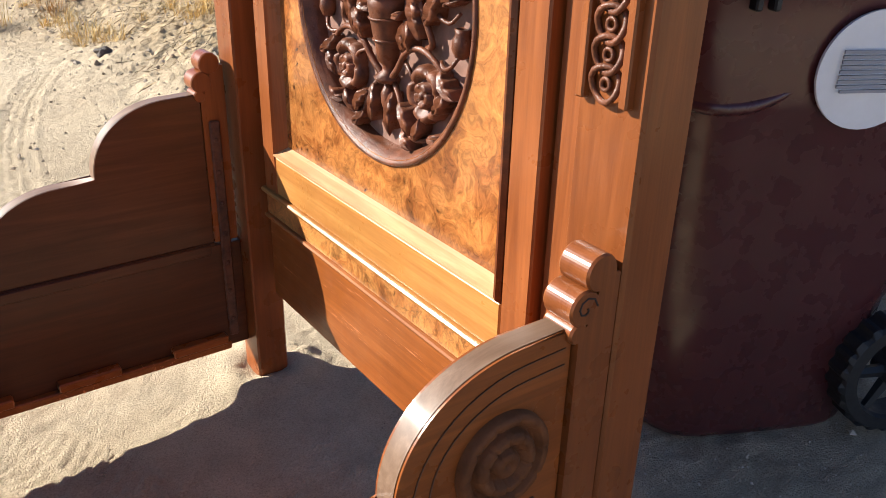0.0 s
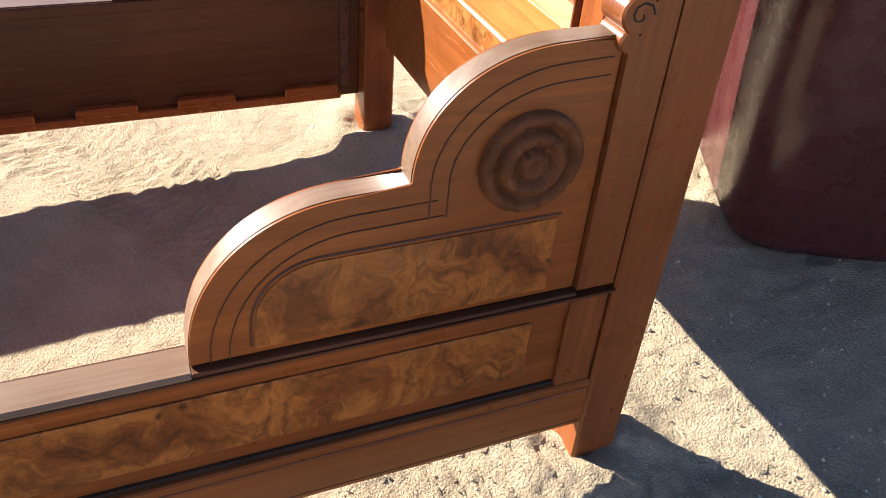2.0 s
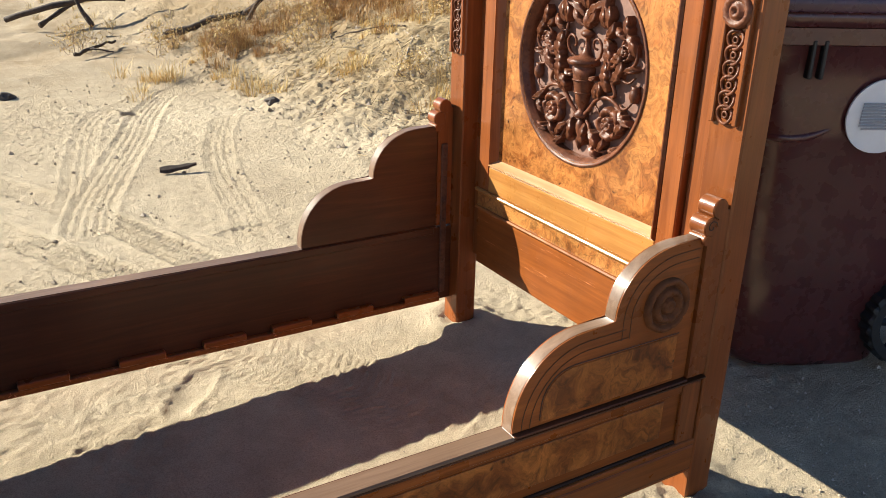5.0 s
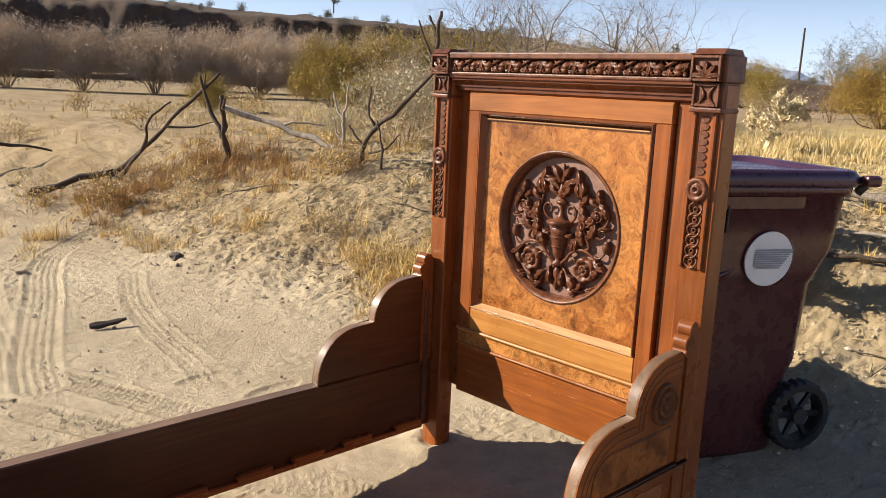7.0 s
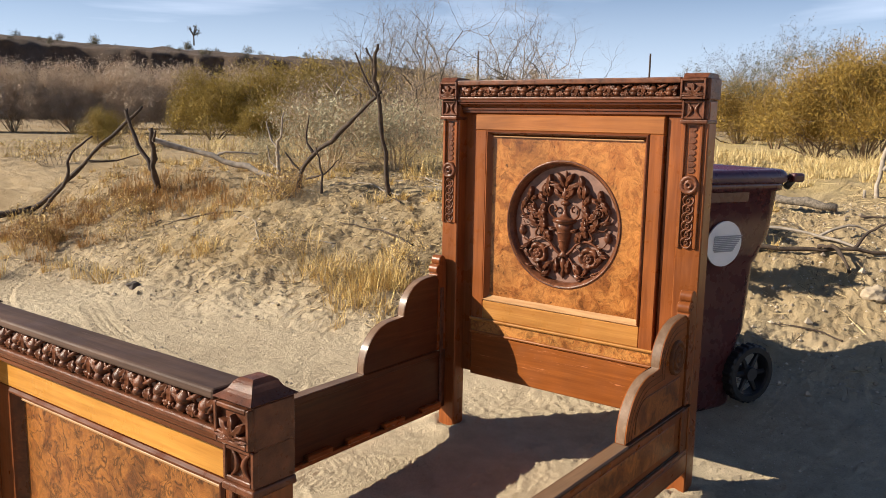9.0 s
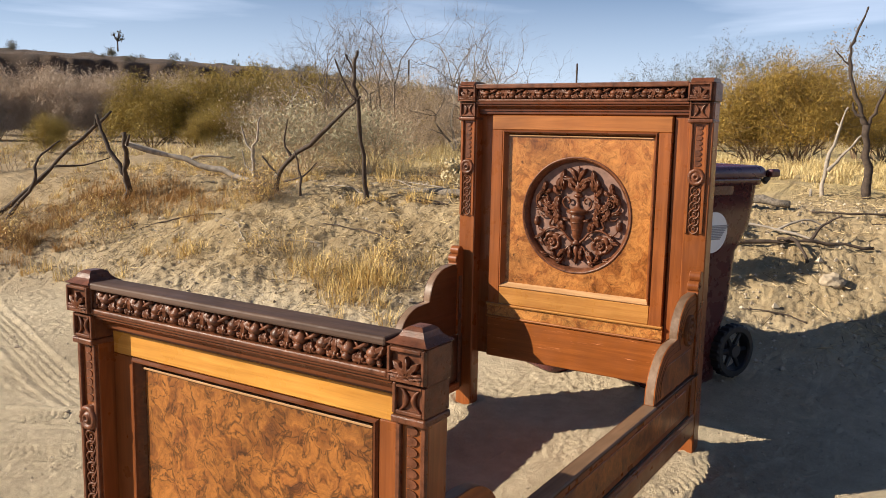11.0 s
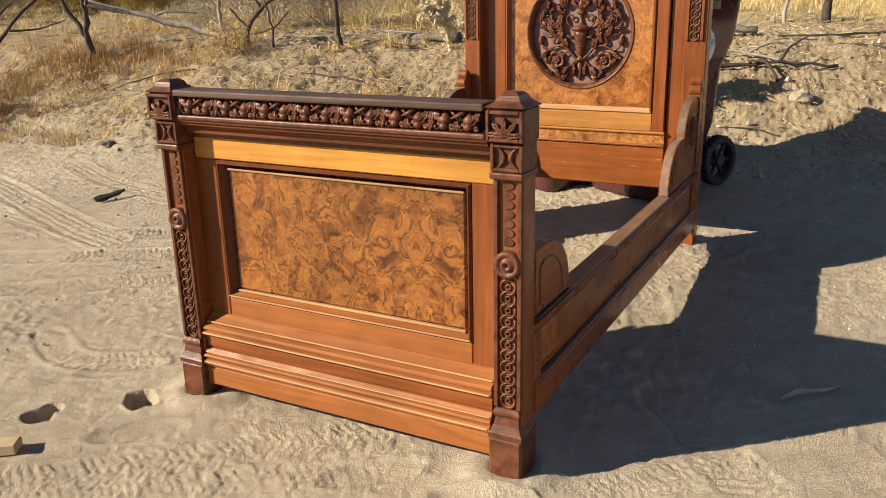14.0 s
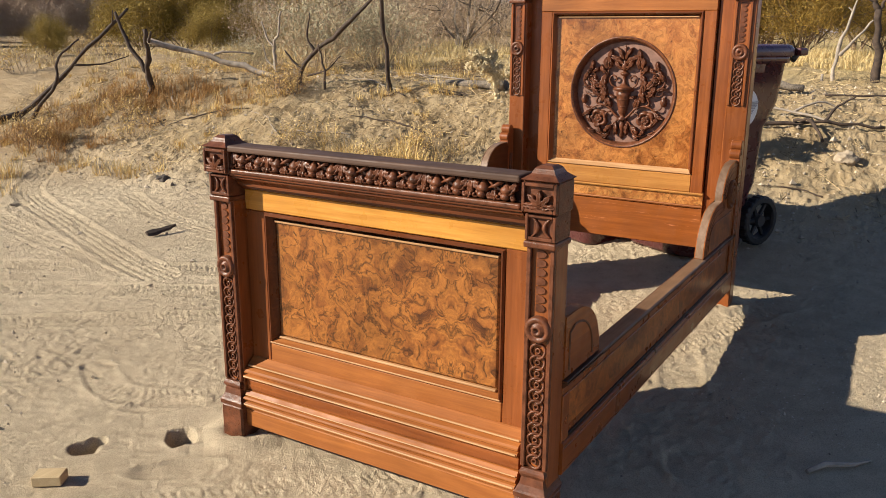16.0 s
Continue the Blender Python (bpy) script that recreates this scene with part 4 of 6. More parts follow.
def loft(bm, rows, cap=(True, True)):
    last = None
    first = None
    for z, prof in rows:
        r = [bm.verts.new((u, v, z)) for u, v in prof]
        if last:
            k = len(r)
            for i in range(k):
                bm.faces.new((last[i], last[(i + 1) % k], r[(i + 1) % k], r[i]))
        first, last = first or r, r
    if cap[0]:
        bm.faces.new(first[::-1])
    if cap[1]:
        bm.faces.new(last)
    return bm


def wheeled_bin(label):
    e = thing("wheeled_bin", (0, 0, 0), label, "bin", "bins behind the bed")
    bm = bmesh.new()
    rows = [(0.0, bin_outline(0.245, 0.20, 0.235, 0.10)), (0.02, bin_outline(0.255, 0.21, 0.245, 0.11)), (0.30, bin_outline(0.275, 0.225, 0.260, 0.11)),
            (0.36, bin_outline(0.278, 0.248, 0.262, 0.10)), (0.66, bin_outline(0.295, 0.262, 0.275, 0.10)), (0.695, bin_outline(0.305, 0.268, 0.288, 0.09)),
            (0.71, bin_outline(0.308, 0.272, 0.290, 0.09)), (0.79, bin_outline(0.325, 0.308, 0.300, 0.085)), (0.815, bin_outline(0.327, 0.312, 0.301, 0.085)), (0.985, bin_outline(0.345, 0.325, 0.312, 0.08)), (0.987, bin_outline(0.362, 0.337, 0.328, 0.08)),
            (1.030, bin_outline(0.365, 0.340, 0.332, 0.08))]
    body = part("body", loft(bm, rows), BIN, e, "maroon plastic body", True)
    part("rim_ridge", loft(bmesh.new(), [(0.940, bin_outline(0.350, 0.13, 0.314, 0.06)), (0.944, bin_outline(0.358, 0.135, 0.323, 0.06)), (0.984, bin_outline(0.360, 0.137, 0.325, 0.06)), (0.9865, bin_outline(0.352, 0.13, 0.318, 0.06))]), BIN, body)
    for u in (-0.235, -0.205):
        part("rib", boxed(u - 0.006, u + 0.006, -0.326, -0.300, 0.86, 0.955, 0.003), BLACK, body)
    lip = []
    for i in range(15):
        t = i / 14
        a = radians(180 + 90 * min(max((t - 0.28) / 0.36, 0), 1))
        u = -0.20 + 0.106 * math.cos(a) + max(0, t - 0.64) * 0.28
        v = -0.183 + 0.102 * math.sin(a) + max(0, 0.28 - t) * 0.5
        lip.append((u, v, 0.745 - 0.045 * math.sin(math.pi * t)))
    part("pocket_lip", tube(bmesh.new(), lip, [0.004 + 0.010 * math.sin(math.pi * i / 14) for i in range(15)], 8), BIN, body, "", True)
    lid_rows = [(1.022, bin_outline(0.378, 0.346, 0.340, 0.08)), (1.026, bin_outline(0.384, 0.350, 0.345, 0.08)), (1.060, bin_outline(0.380, 0.348, 0.341, 0.08)), (1.074, bin_outline(0.366, 0.340, 0.330, 0.08)), (1.078, bin_outline(0.350, 0.330, 0.316, 0.08)),
                (1.076, bin_outline(0.300, 0.296, 0.272, 0.07)), (1.060, bin_outline(0.280, 0.280, 0.252, 0.06)), (1.058, bin_outline(0.262, 0.265, 0.236, 0.05)), (1.064, bin_outline(0.12, 0.12, 0.10, 0.04))]
    lid = part("lid", loft(bmesh.new(), lid_rows), LID, e, "dark plum lid", True)
    bm = tube(bmesh.new(), [(0.345, -0.30, 1.00), (0.392, -0.30, 1.035), (0.394, 0.30, 1.035), (0.345, 0.30, 1.00)], 0.016, 10)
    part("handle", bm, BLACK, e, "", True)
    for v in (-0.33, 0.0, 0.33):
        part("hinge", boxed(0.335, 0.402, v - 0.022, v + 0.022, 1.022, 1.062, 0.012, 2), BIN, e)
    for s in (-1, 1):
        y0 = s * 0.245
        bm = lathe(bmesh.new(), [(0.095, y0), (0.124, y0), (0.129, y0 + s * 0.008), (0.129, y0 + s * 0.052), (0.124, y0 + s * 0.060), (0.100, y0 + s * 0.060), (0.095, y0 + s * 0.05), (0.095, y0)], (0.225, 0, 0.16), "y", 96)
        for v in bm.verts:
            q = Vector((v.co.x - 0.225, 0, v.co.z - 0.16))
            if q.length > 0.126 and int(math.atan2(q.z, q.x) / math.tau * 48 + 48) % 2:
                v.co += q.normalized() * 0.006
        wheel = part("wheel", bm, BLACK, e)
        bm = lathe(bmesh.new(), [(0.0, y0 + s * 0.058), (0.03, y0 + s * 0.058), (0.034, y0 + s * 0.04), (0.034, y0), (0, y0)], (0.225, 0, 0.16), "y", 20)
        for k in range(6):
            t = math.tau * k / 6
            part("spoke", tube(bmesh.new(), [(0.225 + 0.03 * math.cos(t), y0 + s * 0.03, 0.16 + 0.03 * math.sin(t)), (0.225 + 0.098 * math.cos(t), y0 + s * 0.034, 0.16 + 0.098 * math.sin(t))], [0.014, 0.010], 6), BLACK, wheel)
        part("hub", bm, plain("dull black plastic", (0.03, 0.03, 0.032), 0.4, 0.2, 20) if s < 0 else BLACK, wheel)
    part("axle", tube(bmesh.new(), [(0.225, -0.25, 0.16), (0.225, 0.25, 0.16)], 0.012, 8), IRON, e)
    return e


near_bin = wheeled_bin("maroon plastic wheeled bin with a round white sticker")
bpy.context.view_layer.update()
far_bin = copy_thing(near_bin, pose(1.54, 1.60, 0.045, 0, 0, -30) @ Matrix.Diagonal((0.6, 0.6, 0.62, 1)))
tagged(far_bin, "smaller maroon plastic wheeled bin close behind the headboard")
# round sticker with grey printed lines on the near bin's side
bm = bmesh.new()
bmesh.ops.create_circle(bm, cap_ends=True, radius=0.098, segments=40, matrix=Matrix.Translation((-0.010, -0.310, 0.765)) @ Matrix.Rotation(radians(93.5), 4, "X"))
ex = bmesh.ops.extrude_face_region(bm, geom=list(bm.faces))
bmesh.ops.translate(bm, verts=[v for v in ex["geom"] if isinstance(v, bmesh.types.BMVert)], vec=(0, 0.006, 0))
sticker = part("sticker", bm, STICKER, near_bin, "round white sticker with grey lines")
for k in range(9):
    z = 0.731 + 0.008 * k
    part("printed_line", boxed(-0.073 if k > 0 else -0.065, 0.037 + 0.006 * k, -0.3165 + 0.061 * (z - 0.775) * -1, -0.3135 + 0.061 * (z - 0.775) * -1, z, z + 0.005, 0), STICKER_GREY, sticker)
near_bin.location = (1.63, 1.09, 0.058)
near_bin.rotation_euler = (0, 0, radians(-26))
# ---- carving on the bed ----
def carved_leaf(x, y, z, ang, length, width, lift=0.012, bend=0.0, lobes=3):
    """A lobed leaf on a board that faces -x, growing from (y, z) at an angle from +y towards +z; its tip curls off the board."""
    bm = bmesh.new()
    n, rows, py, pz, a = 15, [], y, z, ang
    for i in range(n + 1):
        t = i / n
        w = width * (0.16 + 1.5 * t**0.7 * (1 - t) ** 0.8) * (0.55 + 0.48 * abs(math.sin(math.pi * (lobes * t**0.85 + 0.15)))) * 0.66
        if i == n:
            w = 0.0006
        c, s = math.cos(a), math.sin(a)
        curl = lift * (0.45 + 0.75 * math.sin(math.pi * (0.15 + 0.62 * t)))
        rows.append([bm.verts.new(v) for v in ((x + 0.001, py - s * w * 1.04, pz + c * w * 1.04), (x - 0.8 * curl, py - s * w, pz + c * w), (x - curl, py - s * w * 0.55, pz + c * w * 0.55), (x - 0.42 * curl, py, pz), (x - curl, py + s * w * 0.55, pz - c * w * 0.55), (x - 0.8 * curl, py + s * w, pz - c * w), (x + 0.001, py + s * w * 1.04, pz - c * w * 1.04))])
        a += bend / n
        py += length / n * math.cos(a)
        pz += length / n * math.sin(a)
    for r, q in zip(rows[:-1], rows[1:]):
        for k in range(6):
            bm.faces.new((r[k], r[k + 1], q[k + 1], q[k]))
    return bm


def shifted(ob, dx, dy, dz):
    """Another object on the same mesh, moved under the same parent."""
    o = ob.copy()
    scene.collection.objects.link(o)
    o.location = Vector(ob.location) + Vector((dx, dy, dz))
    return o


def frieze(parent, x, zc, k):
    """Pairs of pointed fruit with curling stems, twigs and leaves along a rail; k scales their height."""
    step = 0.1305
    proto = []
    y = 0.769
    for d in (0.030, 0.093):
        prof = [(0.0, -0.012), (0.011, -0.010), (0.0165, -0.003), (0.0175, 0.002), (0.0155, 0.008), (0.010, 0.014), (0.0055, 0.020), (0.003, 0.026), (0.0, 0.029)]
        proto.append(part("carved_fruit", lathe(bmesh.new(), [(r, h * k) for r, h in prof], (x - 0.002, y + d, zc), "z", 14), CARVED, parent, "", True))
        proto.append(part("carved_fruit_base", ball(bmesh.new(), (x - 0.008, y + d + 0.002, zc - 0.015 * k), (0.013, 0.0125, 0.011 * k), 10, 8), CARVED, parent, "", True))
        for sy in (-1, 1):
            pts = [(x - 0.005 - 0.0012 * t, y + d + sy * (0.0195 + 0.0085 * math.cos(1.5 + t * 0.85) * (1 - t / 11)), zc - 0.017 * k + 0.0085 * k * math.sin(1.5 + t * 0.85) * (1 - t / 11)) for t in range(9)]
            proto.append(part("carved_curl", tube(bmesh.new(), pts, [0.0048 - 0.0002 * t for t in range(9)], 6), CARVED, parent, "", True))
    proto.append(part("carved_twig", tube(bmesh.new(), [(x - 0.010, y + 0.040, zc + 0.024 * k), (x - 0.017, y + 0.055, zc + 0.014 * k), (x - 0.013, y + 0.074, zc + 0.006 * k)], [0.0055, 0.0045, 0.002], 6), CARVED, parent, "", True))
    proto.append(part("carved_twig", tube(bmesh.new(), [(x - 0.006, y + 0.078, zc + 0.025 * k), (x - 0.013, y + 0.066, zc + 0.017 * k), (x - 0.010, y + 0.055, zc + 0.003 * k)], [0.004, 0.0035, 0.002], 6), CARVED, parent, "", True))
    for d, dz, a, l, b in ((0.125, 0.026, -95, 0.044, 0.3), (0.118, 0.022, -120, 0.040, -0.5), (0.005, 0.024, -70, 0.042, 0.5), (0.062, 0.000, -92, 0.030, 0.3), (0.128, -0.006, -80, 0.024, 0.4)):
        proto.append(part("carved_leaf", carved_leaf(x, y + d, zc + dz * k, radians(a), l * k, 0.022, 0.014, b), CARVED, parent, "", True))
    for i in range(1, 7):
        for o in proto:
            shifted(o, 0, step * i, 0)


frieze(head, 0.766, 1.436, 0.82)
frieze(foot, -1.160, 0.830, 0.90)


def post_carving(parent, x, y, zs, chain, links):
    """Carving down a post's face at x: zs the middles of both blocks, the rosette and the scalloped strip's ends."""
    z1, z2, zr, s0, s1 = zs
    for k in range(5):
        a = radians(30 + 30 * k)
        part("carved_leaf", carved_leaf(x - 0.0205, y, z1 - 0.026, a, 0.044, 0.017, 0.012, (k - 2) * 0.35), CARVED, parent, "", True)
    for sy in (-1, 1):
        part("carved_leaf", carved_leaf(x - 0.0205, y, z1 - 0.027, radians(90 - sy * 80), 0.022, 0.011, 0.010, sy * 0.5), CARVED, parent, "", True)
        bm = tube(bmesh.new(), [(x - 0.011, y + sy * (0.008 + 0.018 * (t / 6) ** 2), z2 + 0.025 * (t / 6)) for t in range(-6, 7)], [0.002 + 0.0045 * (1 - abs(t) / 6) for t in range(-6, 7)], 6)
        part("carved_curl", bm, CARVED, parent, "", True)
    # frames of the two blocks
    for zc, h, w, xx in ((z1, 0.034, 0.040, x - 0.031), (z2, 0.031, 0.035, x - 0.018)):
        bm = bmesh.new()
        for sy in (-1, 1):
            box(bm, xx, xx + 0.012, y + sy * w - 0.004, y + sy * w + 0.004, zc - h, zc + h, 0.0015)
            box(bm, xx, xx + 0.012, y - w + 0.0042, y + w - 0.0042, zc + sy * (h - 0.004) - 0.004, zc + sy * (h - 0.004) + 0.004, 0.0015)
        part("block_frame", bm, CARVED, parent)
    # edge beads of the long panel
    for sy in (-1, 1):
        part("edge_bead", boxed(x - 0.010, x + 0.002, y + sy * 0.030 - 0.006, y + sy * 0.030 + 0.006, chain[0] - 0.004, s1 + 0.006, 0.002), CARVED if parent == foot else WALNUT_Z, parent)
    m = max(3, round((s1 - s0) / 0.021))
    proto = None
    for k in range(m):
        z = s0 + (k + 0.5) * (s1 - s0) / m
        if proto is None:
            bm = prism(bmesh.new(), [(y + 0.011, z - 0.0095), (y + 0.011, z + 0.0095)] + [(y + 0.004 - 0.017 * math.cos(t), z + 0.0098 * math.sin(t)) for t in (radians(70 - 17.5 * q) for q in range(9))], "x", x - 0.0035, x + 0.001)
            proto, z0 = part("carved_scale", bm, CARVED, parent), z
        else:
            shifted(proto, 0, 0, z - z0)
    bm = lathe(bmesh.new(), [(0.034, x), (0.034, x - 0.012), (0.030, x - 0.019), (0.024, x - 0.020), (0.020, x - 0.014), (0.017, x - 0.013), (0.013, x - 0.020), (0.008, x - 0.022), (0.004, x - 0.014), (0, x - 0.013)], (0, y, zr), "x", 28)
    for v in bm.verts:
        q = Vector((0, v.co.y - y, v.co.z - zr))
        if 0.022 < q.length < 0.032:
            v.co.x += 0.003 * (round(math.atan2(q.z, q.y) / math.tau * 28) % 2)
    part("rosette", bm, CARVED, parent, "", True)
    proto = None
    for k in range(links):
        z = chain[0] + (k + 0.5) * (chain[1] - chain[0]) / links
        r = 0.62 * (chain[1] - chain[0]) / links
        if proto is None:
            pts = [(x - 0.004 - 0.003 * math.sin(2 * t), y + 0.0185 * math.cos(t), z + r * math.sin(t)) for t in (math.tau * q / 18 for q in range(18))]
            bm = tube(bmesh.new(), pts, 0.0036, 6, closed=True)
            ring(bm, (x - 0.003, y, z), 0.006, 0.0026, "x", 12, 6)
            proto, z0 = part("chain_link", bm, CARVED, parent, "", True), z
        else:
            shifted(proto, 0, 0, z - z0)


for y in (YR, YL):
    post_carving(head, 0.768, y, (1.438, 1.369, 1.115, 1.155, 1.315), (0.900, 1.075), 6)
for y in (YF, YL):
    post_carving(foot, -1.160, y, (0.826, 0.754, 0.503, 0.545, 0.700), (0.138, 0.462), 11)

# the urn with its scrolling stems in the round medallion
MX = 0.836


def at_medal(u, v):
    return CY + u, CZ + v


def medal_part(name, bm, label=""):
    return part(name, bm, CARVED, head, label, True)


# fluted urn, its foot, lid and the leafy finial over it
bm = lathe(bmesh.new(), [(0.0, -0.128), (0.020, -0.126), (0.024, -0.119), (0.012, -0.110), (0.010, -0.102), (0.018, -0.094), (0.021, -0.075), (0.027, -0.045), (0.032, -0.015), (0.034, 0.000), (0.028, 0.004), (0.046, 0.010), (0.049, 0.018), (0.044, 0.024), (0.022, 0.028), (0.012, 0.040), (0.007, 0.056), (0.006, 0.072), (0.017, 0.078), (0.021, 0.084), (0.015, 0.090), (0.008, 0.094), (0.0, 0.094)], (MX - 0.004, CY, CZ), "z", 26)
for h, r in ((-0.030, 0.0305), (-0.062, 0.0245)):
    tube(bm, [(MX - 0.004 + r * math.sin(t), CY + r * math.cos(t), CZ + h) for t in (math.pi + math.pi * q / 12 for q in range(13))], 0.0022, 5)
medal_part("urn", bm, "carved fluted urn")
medal_part("urn_drop", lathe(bmesh.new(), [(0.0, -0.215), (0.006, -0.205), (0.012, -0.190), (0.008, -0.175), (0.013, -0.160), (0.014, -0.145), (0.008, -0.132), (0.0, -0.126)], (MX - 0.004, CY, CZ), "z", 14))
medal_part("finial", lathe(bmesh.new(), [(0.0, 0.092), (0.012, 0.100), (0.017, 0.115), (0.013, 0.130), (0.006, 0.146), (0.004, 0.18), (0.006, 0.20), (0.0, 0.212)], (MX - 0.006, CY, CZ), "z", 14))
# stems, leaves and flowers, alike on both sides
STEMS = [
    ([(0.005, -0.125), (0.035, -0.100), (0.065, -0.068), (0.105, -0.058), (0.145, -0.075), (0.168, -0.105)], 0.0060),
    ([(0.105, -0.058), (0.125, -0.045), (0.105, -0.005), (0.090, 0.035), (0.078, 0.075), (0.076, 0.110)], 0.0055),
    ([(0.020, -0.125), (0.045, -0.150), (0.060, -0.185), (0.095, -0.195), (0.130, -0.180)], 0.0050),
    ([(0.140, -0.070), (0.160, -0.075), (0.176, -0.068), (0.184, -0.055)], 0.0042),
    ([(0.095, 0.025), (0.120, 0.035), (0.160, 0.020), (0.188, 0.040), (0.186, 0.075), (0.160, 0.090), (0.138, 0.078), (0.140, 0.058), (0.156, 0.054)], 0.0052),
    ([(0.036, 0.020), (0.058, 0.035), (0.066, 0.058), (0.052, 0.076), (0.036, 0.070), (0.034, 0.054), (0.044, 0.050)], 0.0045),
    ([(0.100, 0.010), (0.130, 0.000), (0.168, -0.012), (0.186, 0.004)], 0.0040),
    ([(0.050, -0.085), (0.075, -0.095), (0.085, -0.115)], 0.0040),
]
LEAVES = [
    (0.100, -0.045, 118, 0.075, 0.034, -0.7, 4), (0.092, 0.000, 70, 0.085, 0.036, 0.9, 4), (0.110, -0.020, 30, 0.070, 0.030, 0.9, 3), (0.098, 0.020, 15, 0.075, 0.034, 1.1, 4),
    (0.076, 0.105, 128, 0.050, 0.022, -1.0, 2), (0.076, 0.110, 92, 0.085, 0.026, 0.2, 3), (0.078, 0.105, 52, 0.055, 0.024, 1.0, 2), (0.080, 0.085, 20, 0.050, 0.022, 1.1, 2),
    (0.184, 0.050, 95, 0.060, 0.024, 0.8, 3), (0.165, 0.090, 130, 0.055, 0.022, -0.8, 3), (0.150, 0.088, 165, 0.040, 0.018, -0.8, 2),
    (0.060, -0.070, 100, 0.050, 0.022, -0.9, 3), (0.070, -0.066, 60, 0.045, 0.018, 0.8, 2), (0.150, -0.080, -60, 0.055, 0.022, 0.8, 3), (0.168, -0.100, -100, 0.050, 0.022, -0.7, 3),
    (0.045, -0.150, -20, 0.055, 0.022, -1.0, 3), (0.060, -0.185, -70, 0.040, 0.020, 0.9, 2), (0.085, -0.193, 30, 0.045, 0.018, 0.9, 2), (0.125, -0.182, -10, 0.045, 0.02, 1.0, 2),
    (0.030, -0.135, -110, 0.060, 0.020, 0.6, 3), (0.006, 0.125, 55, 0.080, 0.026, -0.9, 3), (0.006, 0.105, 22, 0.055, 0.022, 0.9, 2), (0.004, 0.145, 75, 0.065, 0.020, -0.5, 2), (0.030, -0.020, -20, 0.035, 0.014, 1.2, 2), (0.155, 0.010, 40, 0.045, 0.02, -0.8, 2),
]


def glide(pts):
    dense = []
    for i in range(len(pts) - 1):
        p0, p1, p2, p3 = (Vector((*pts[j], 0)) for j in (max(i - 1, 0), i, i + 1, min(i + 2, len(pts) - 1)))
        for t in (0, 0.25, 0.5, 0.75):
            dense.append(0.5 * (2 * p1 + (p2 - p0) * t + (2 * p0 - 5 * p1 + 4 * p2 - p3) * t * t + (3 * p1 - p0 - 3 * p2 + p3) * t**3))
    return dense + [Vector((*pts[-1], 0))]


for s in (-1, 1):
    for pts, r in STEMS:
        dense = glide(pts)
        n = len(dense)
        medal_part("carved_stem", tube(bmesh.new(), [(MX - 0.006 - 0.009 * math.sin(math.pi * i / n), *at_medal(s * p.x, p.y)) for i, p in enumerate(dense)], [r * (1 - 0.35 * i / n) for i in range(n)], 7))
    for u, v, a, ln, w, b, lobes in LEAVES:
        ang = radians(a) if s > 0 else math.pi - radians(a)
        medal_part("carved_leaf", carved_leaf(MX, *at_medal(s * u, v), ang, ln, w, 0.024, s * b, lobes))
    # rose: a ring of rounded petals round a knob, and a smaller flower above
    for cu, cv, rr, m in ((0.112, -0.122, 0.044, 5), (0.150, 0.056, 0.022, 5)):
        bm = lathe(bmesh.new(), [(rr * q, MX - h) for q, h in ((1.0, 0.0), (0.98, 0.012), (0.84, 0.021), (0.66, 0.019), (0.54, 0.009), (0.47, 0.010), (0.42, 0.021), (0.28, 0.024), (0.17, 0.015), (0.12, 0.022), (0.0, 0.025))], (0, *at_medal(s * cu, cv)), "x", 40)
        for p in bm.verts:
            du, dv = p.co.y - CY - s * cu, p.co.z - CZ - cv
            d, t = math.hypot(du, dv), math.atan2(dv, du)
            lobe = abs(math.cos(m * t / 2 + (1.2 if d < 0.5 * rr else 0.3)))
            k = (0.78 + 0.24 * lobe**0.5) if d > 0.2 * rr else 1.0
            p.co.y, p.co.z = CY + s * cu + du * k, CZ + cv + dv * k
            if d > 0.2 * rr and lobe < 0.35:
                p.co.x += 0.007 * (1 - lobe / 0.35)
        medal_part("carved_rose", bm)
    # tulip bud at the rim
    medal_part("carved_bud", lathe(bmesh.new(), [(0.0, -0.020), (0.010, -0.016), (0.015, -0.004), (0.014, 0.008), (0.010, 0.016), (0.012, 0.022), (0.0, 0.018)], (MX - 0.006, *at_medal(s * 0.188, -0.038)), "z", 12))
# ---- plants ----


def unit(v):
    return v / max(np.linalg.norm(v), 1e-9)


def grow(rng, p, d, length, r, depth, segs, tips, wander=0.25, split=(2, 3), shrink=0.68, lift=0.05, spread=0.65):
    """Adds tapering segments for one limb and, below it, its twigs."""
    k = (2, 3)[depth] if depth < 2 else 4
    for i in range(k):
        d = unit(d + wander * rng.normal(size=3) + np.array([0, 0, lift]))
        q = p + d * length / k
        r1 = r * 0.86
        segs.append((p, q, r, r1))
        p, r = q, r1
        if depth > 0 and i >= 1 and rng.random() < 0.55:
            grow(rng, p, unit(d + spread * 1.3 * rng.normal(size=3)), length * shrink * rng.uniform(0.6, 1), r * 0.62, depth - 1, segs, tips, wander, split, shrink, lift, spread)
    if depth > 0:
        for _ in range(rng.integers(split[0], split[1] + 1)):
            grow(rng, p, unit(d + spread * rng.normal(size=3)), length * shrink * rng.uniform(0.7, 1.1), r * 0.7, depth - 1, segs, tips, wander, split, shrink, lift, spread)
    else:
        tips.append((p, d))


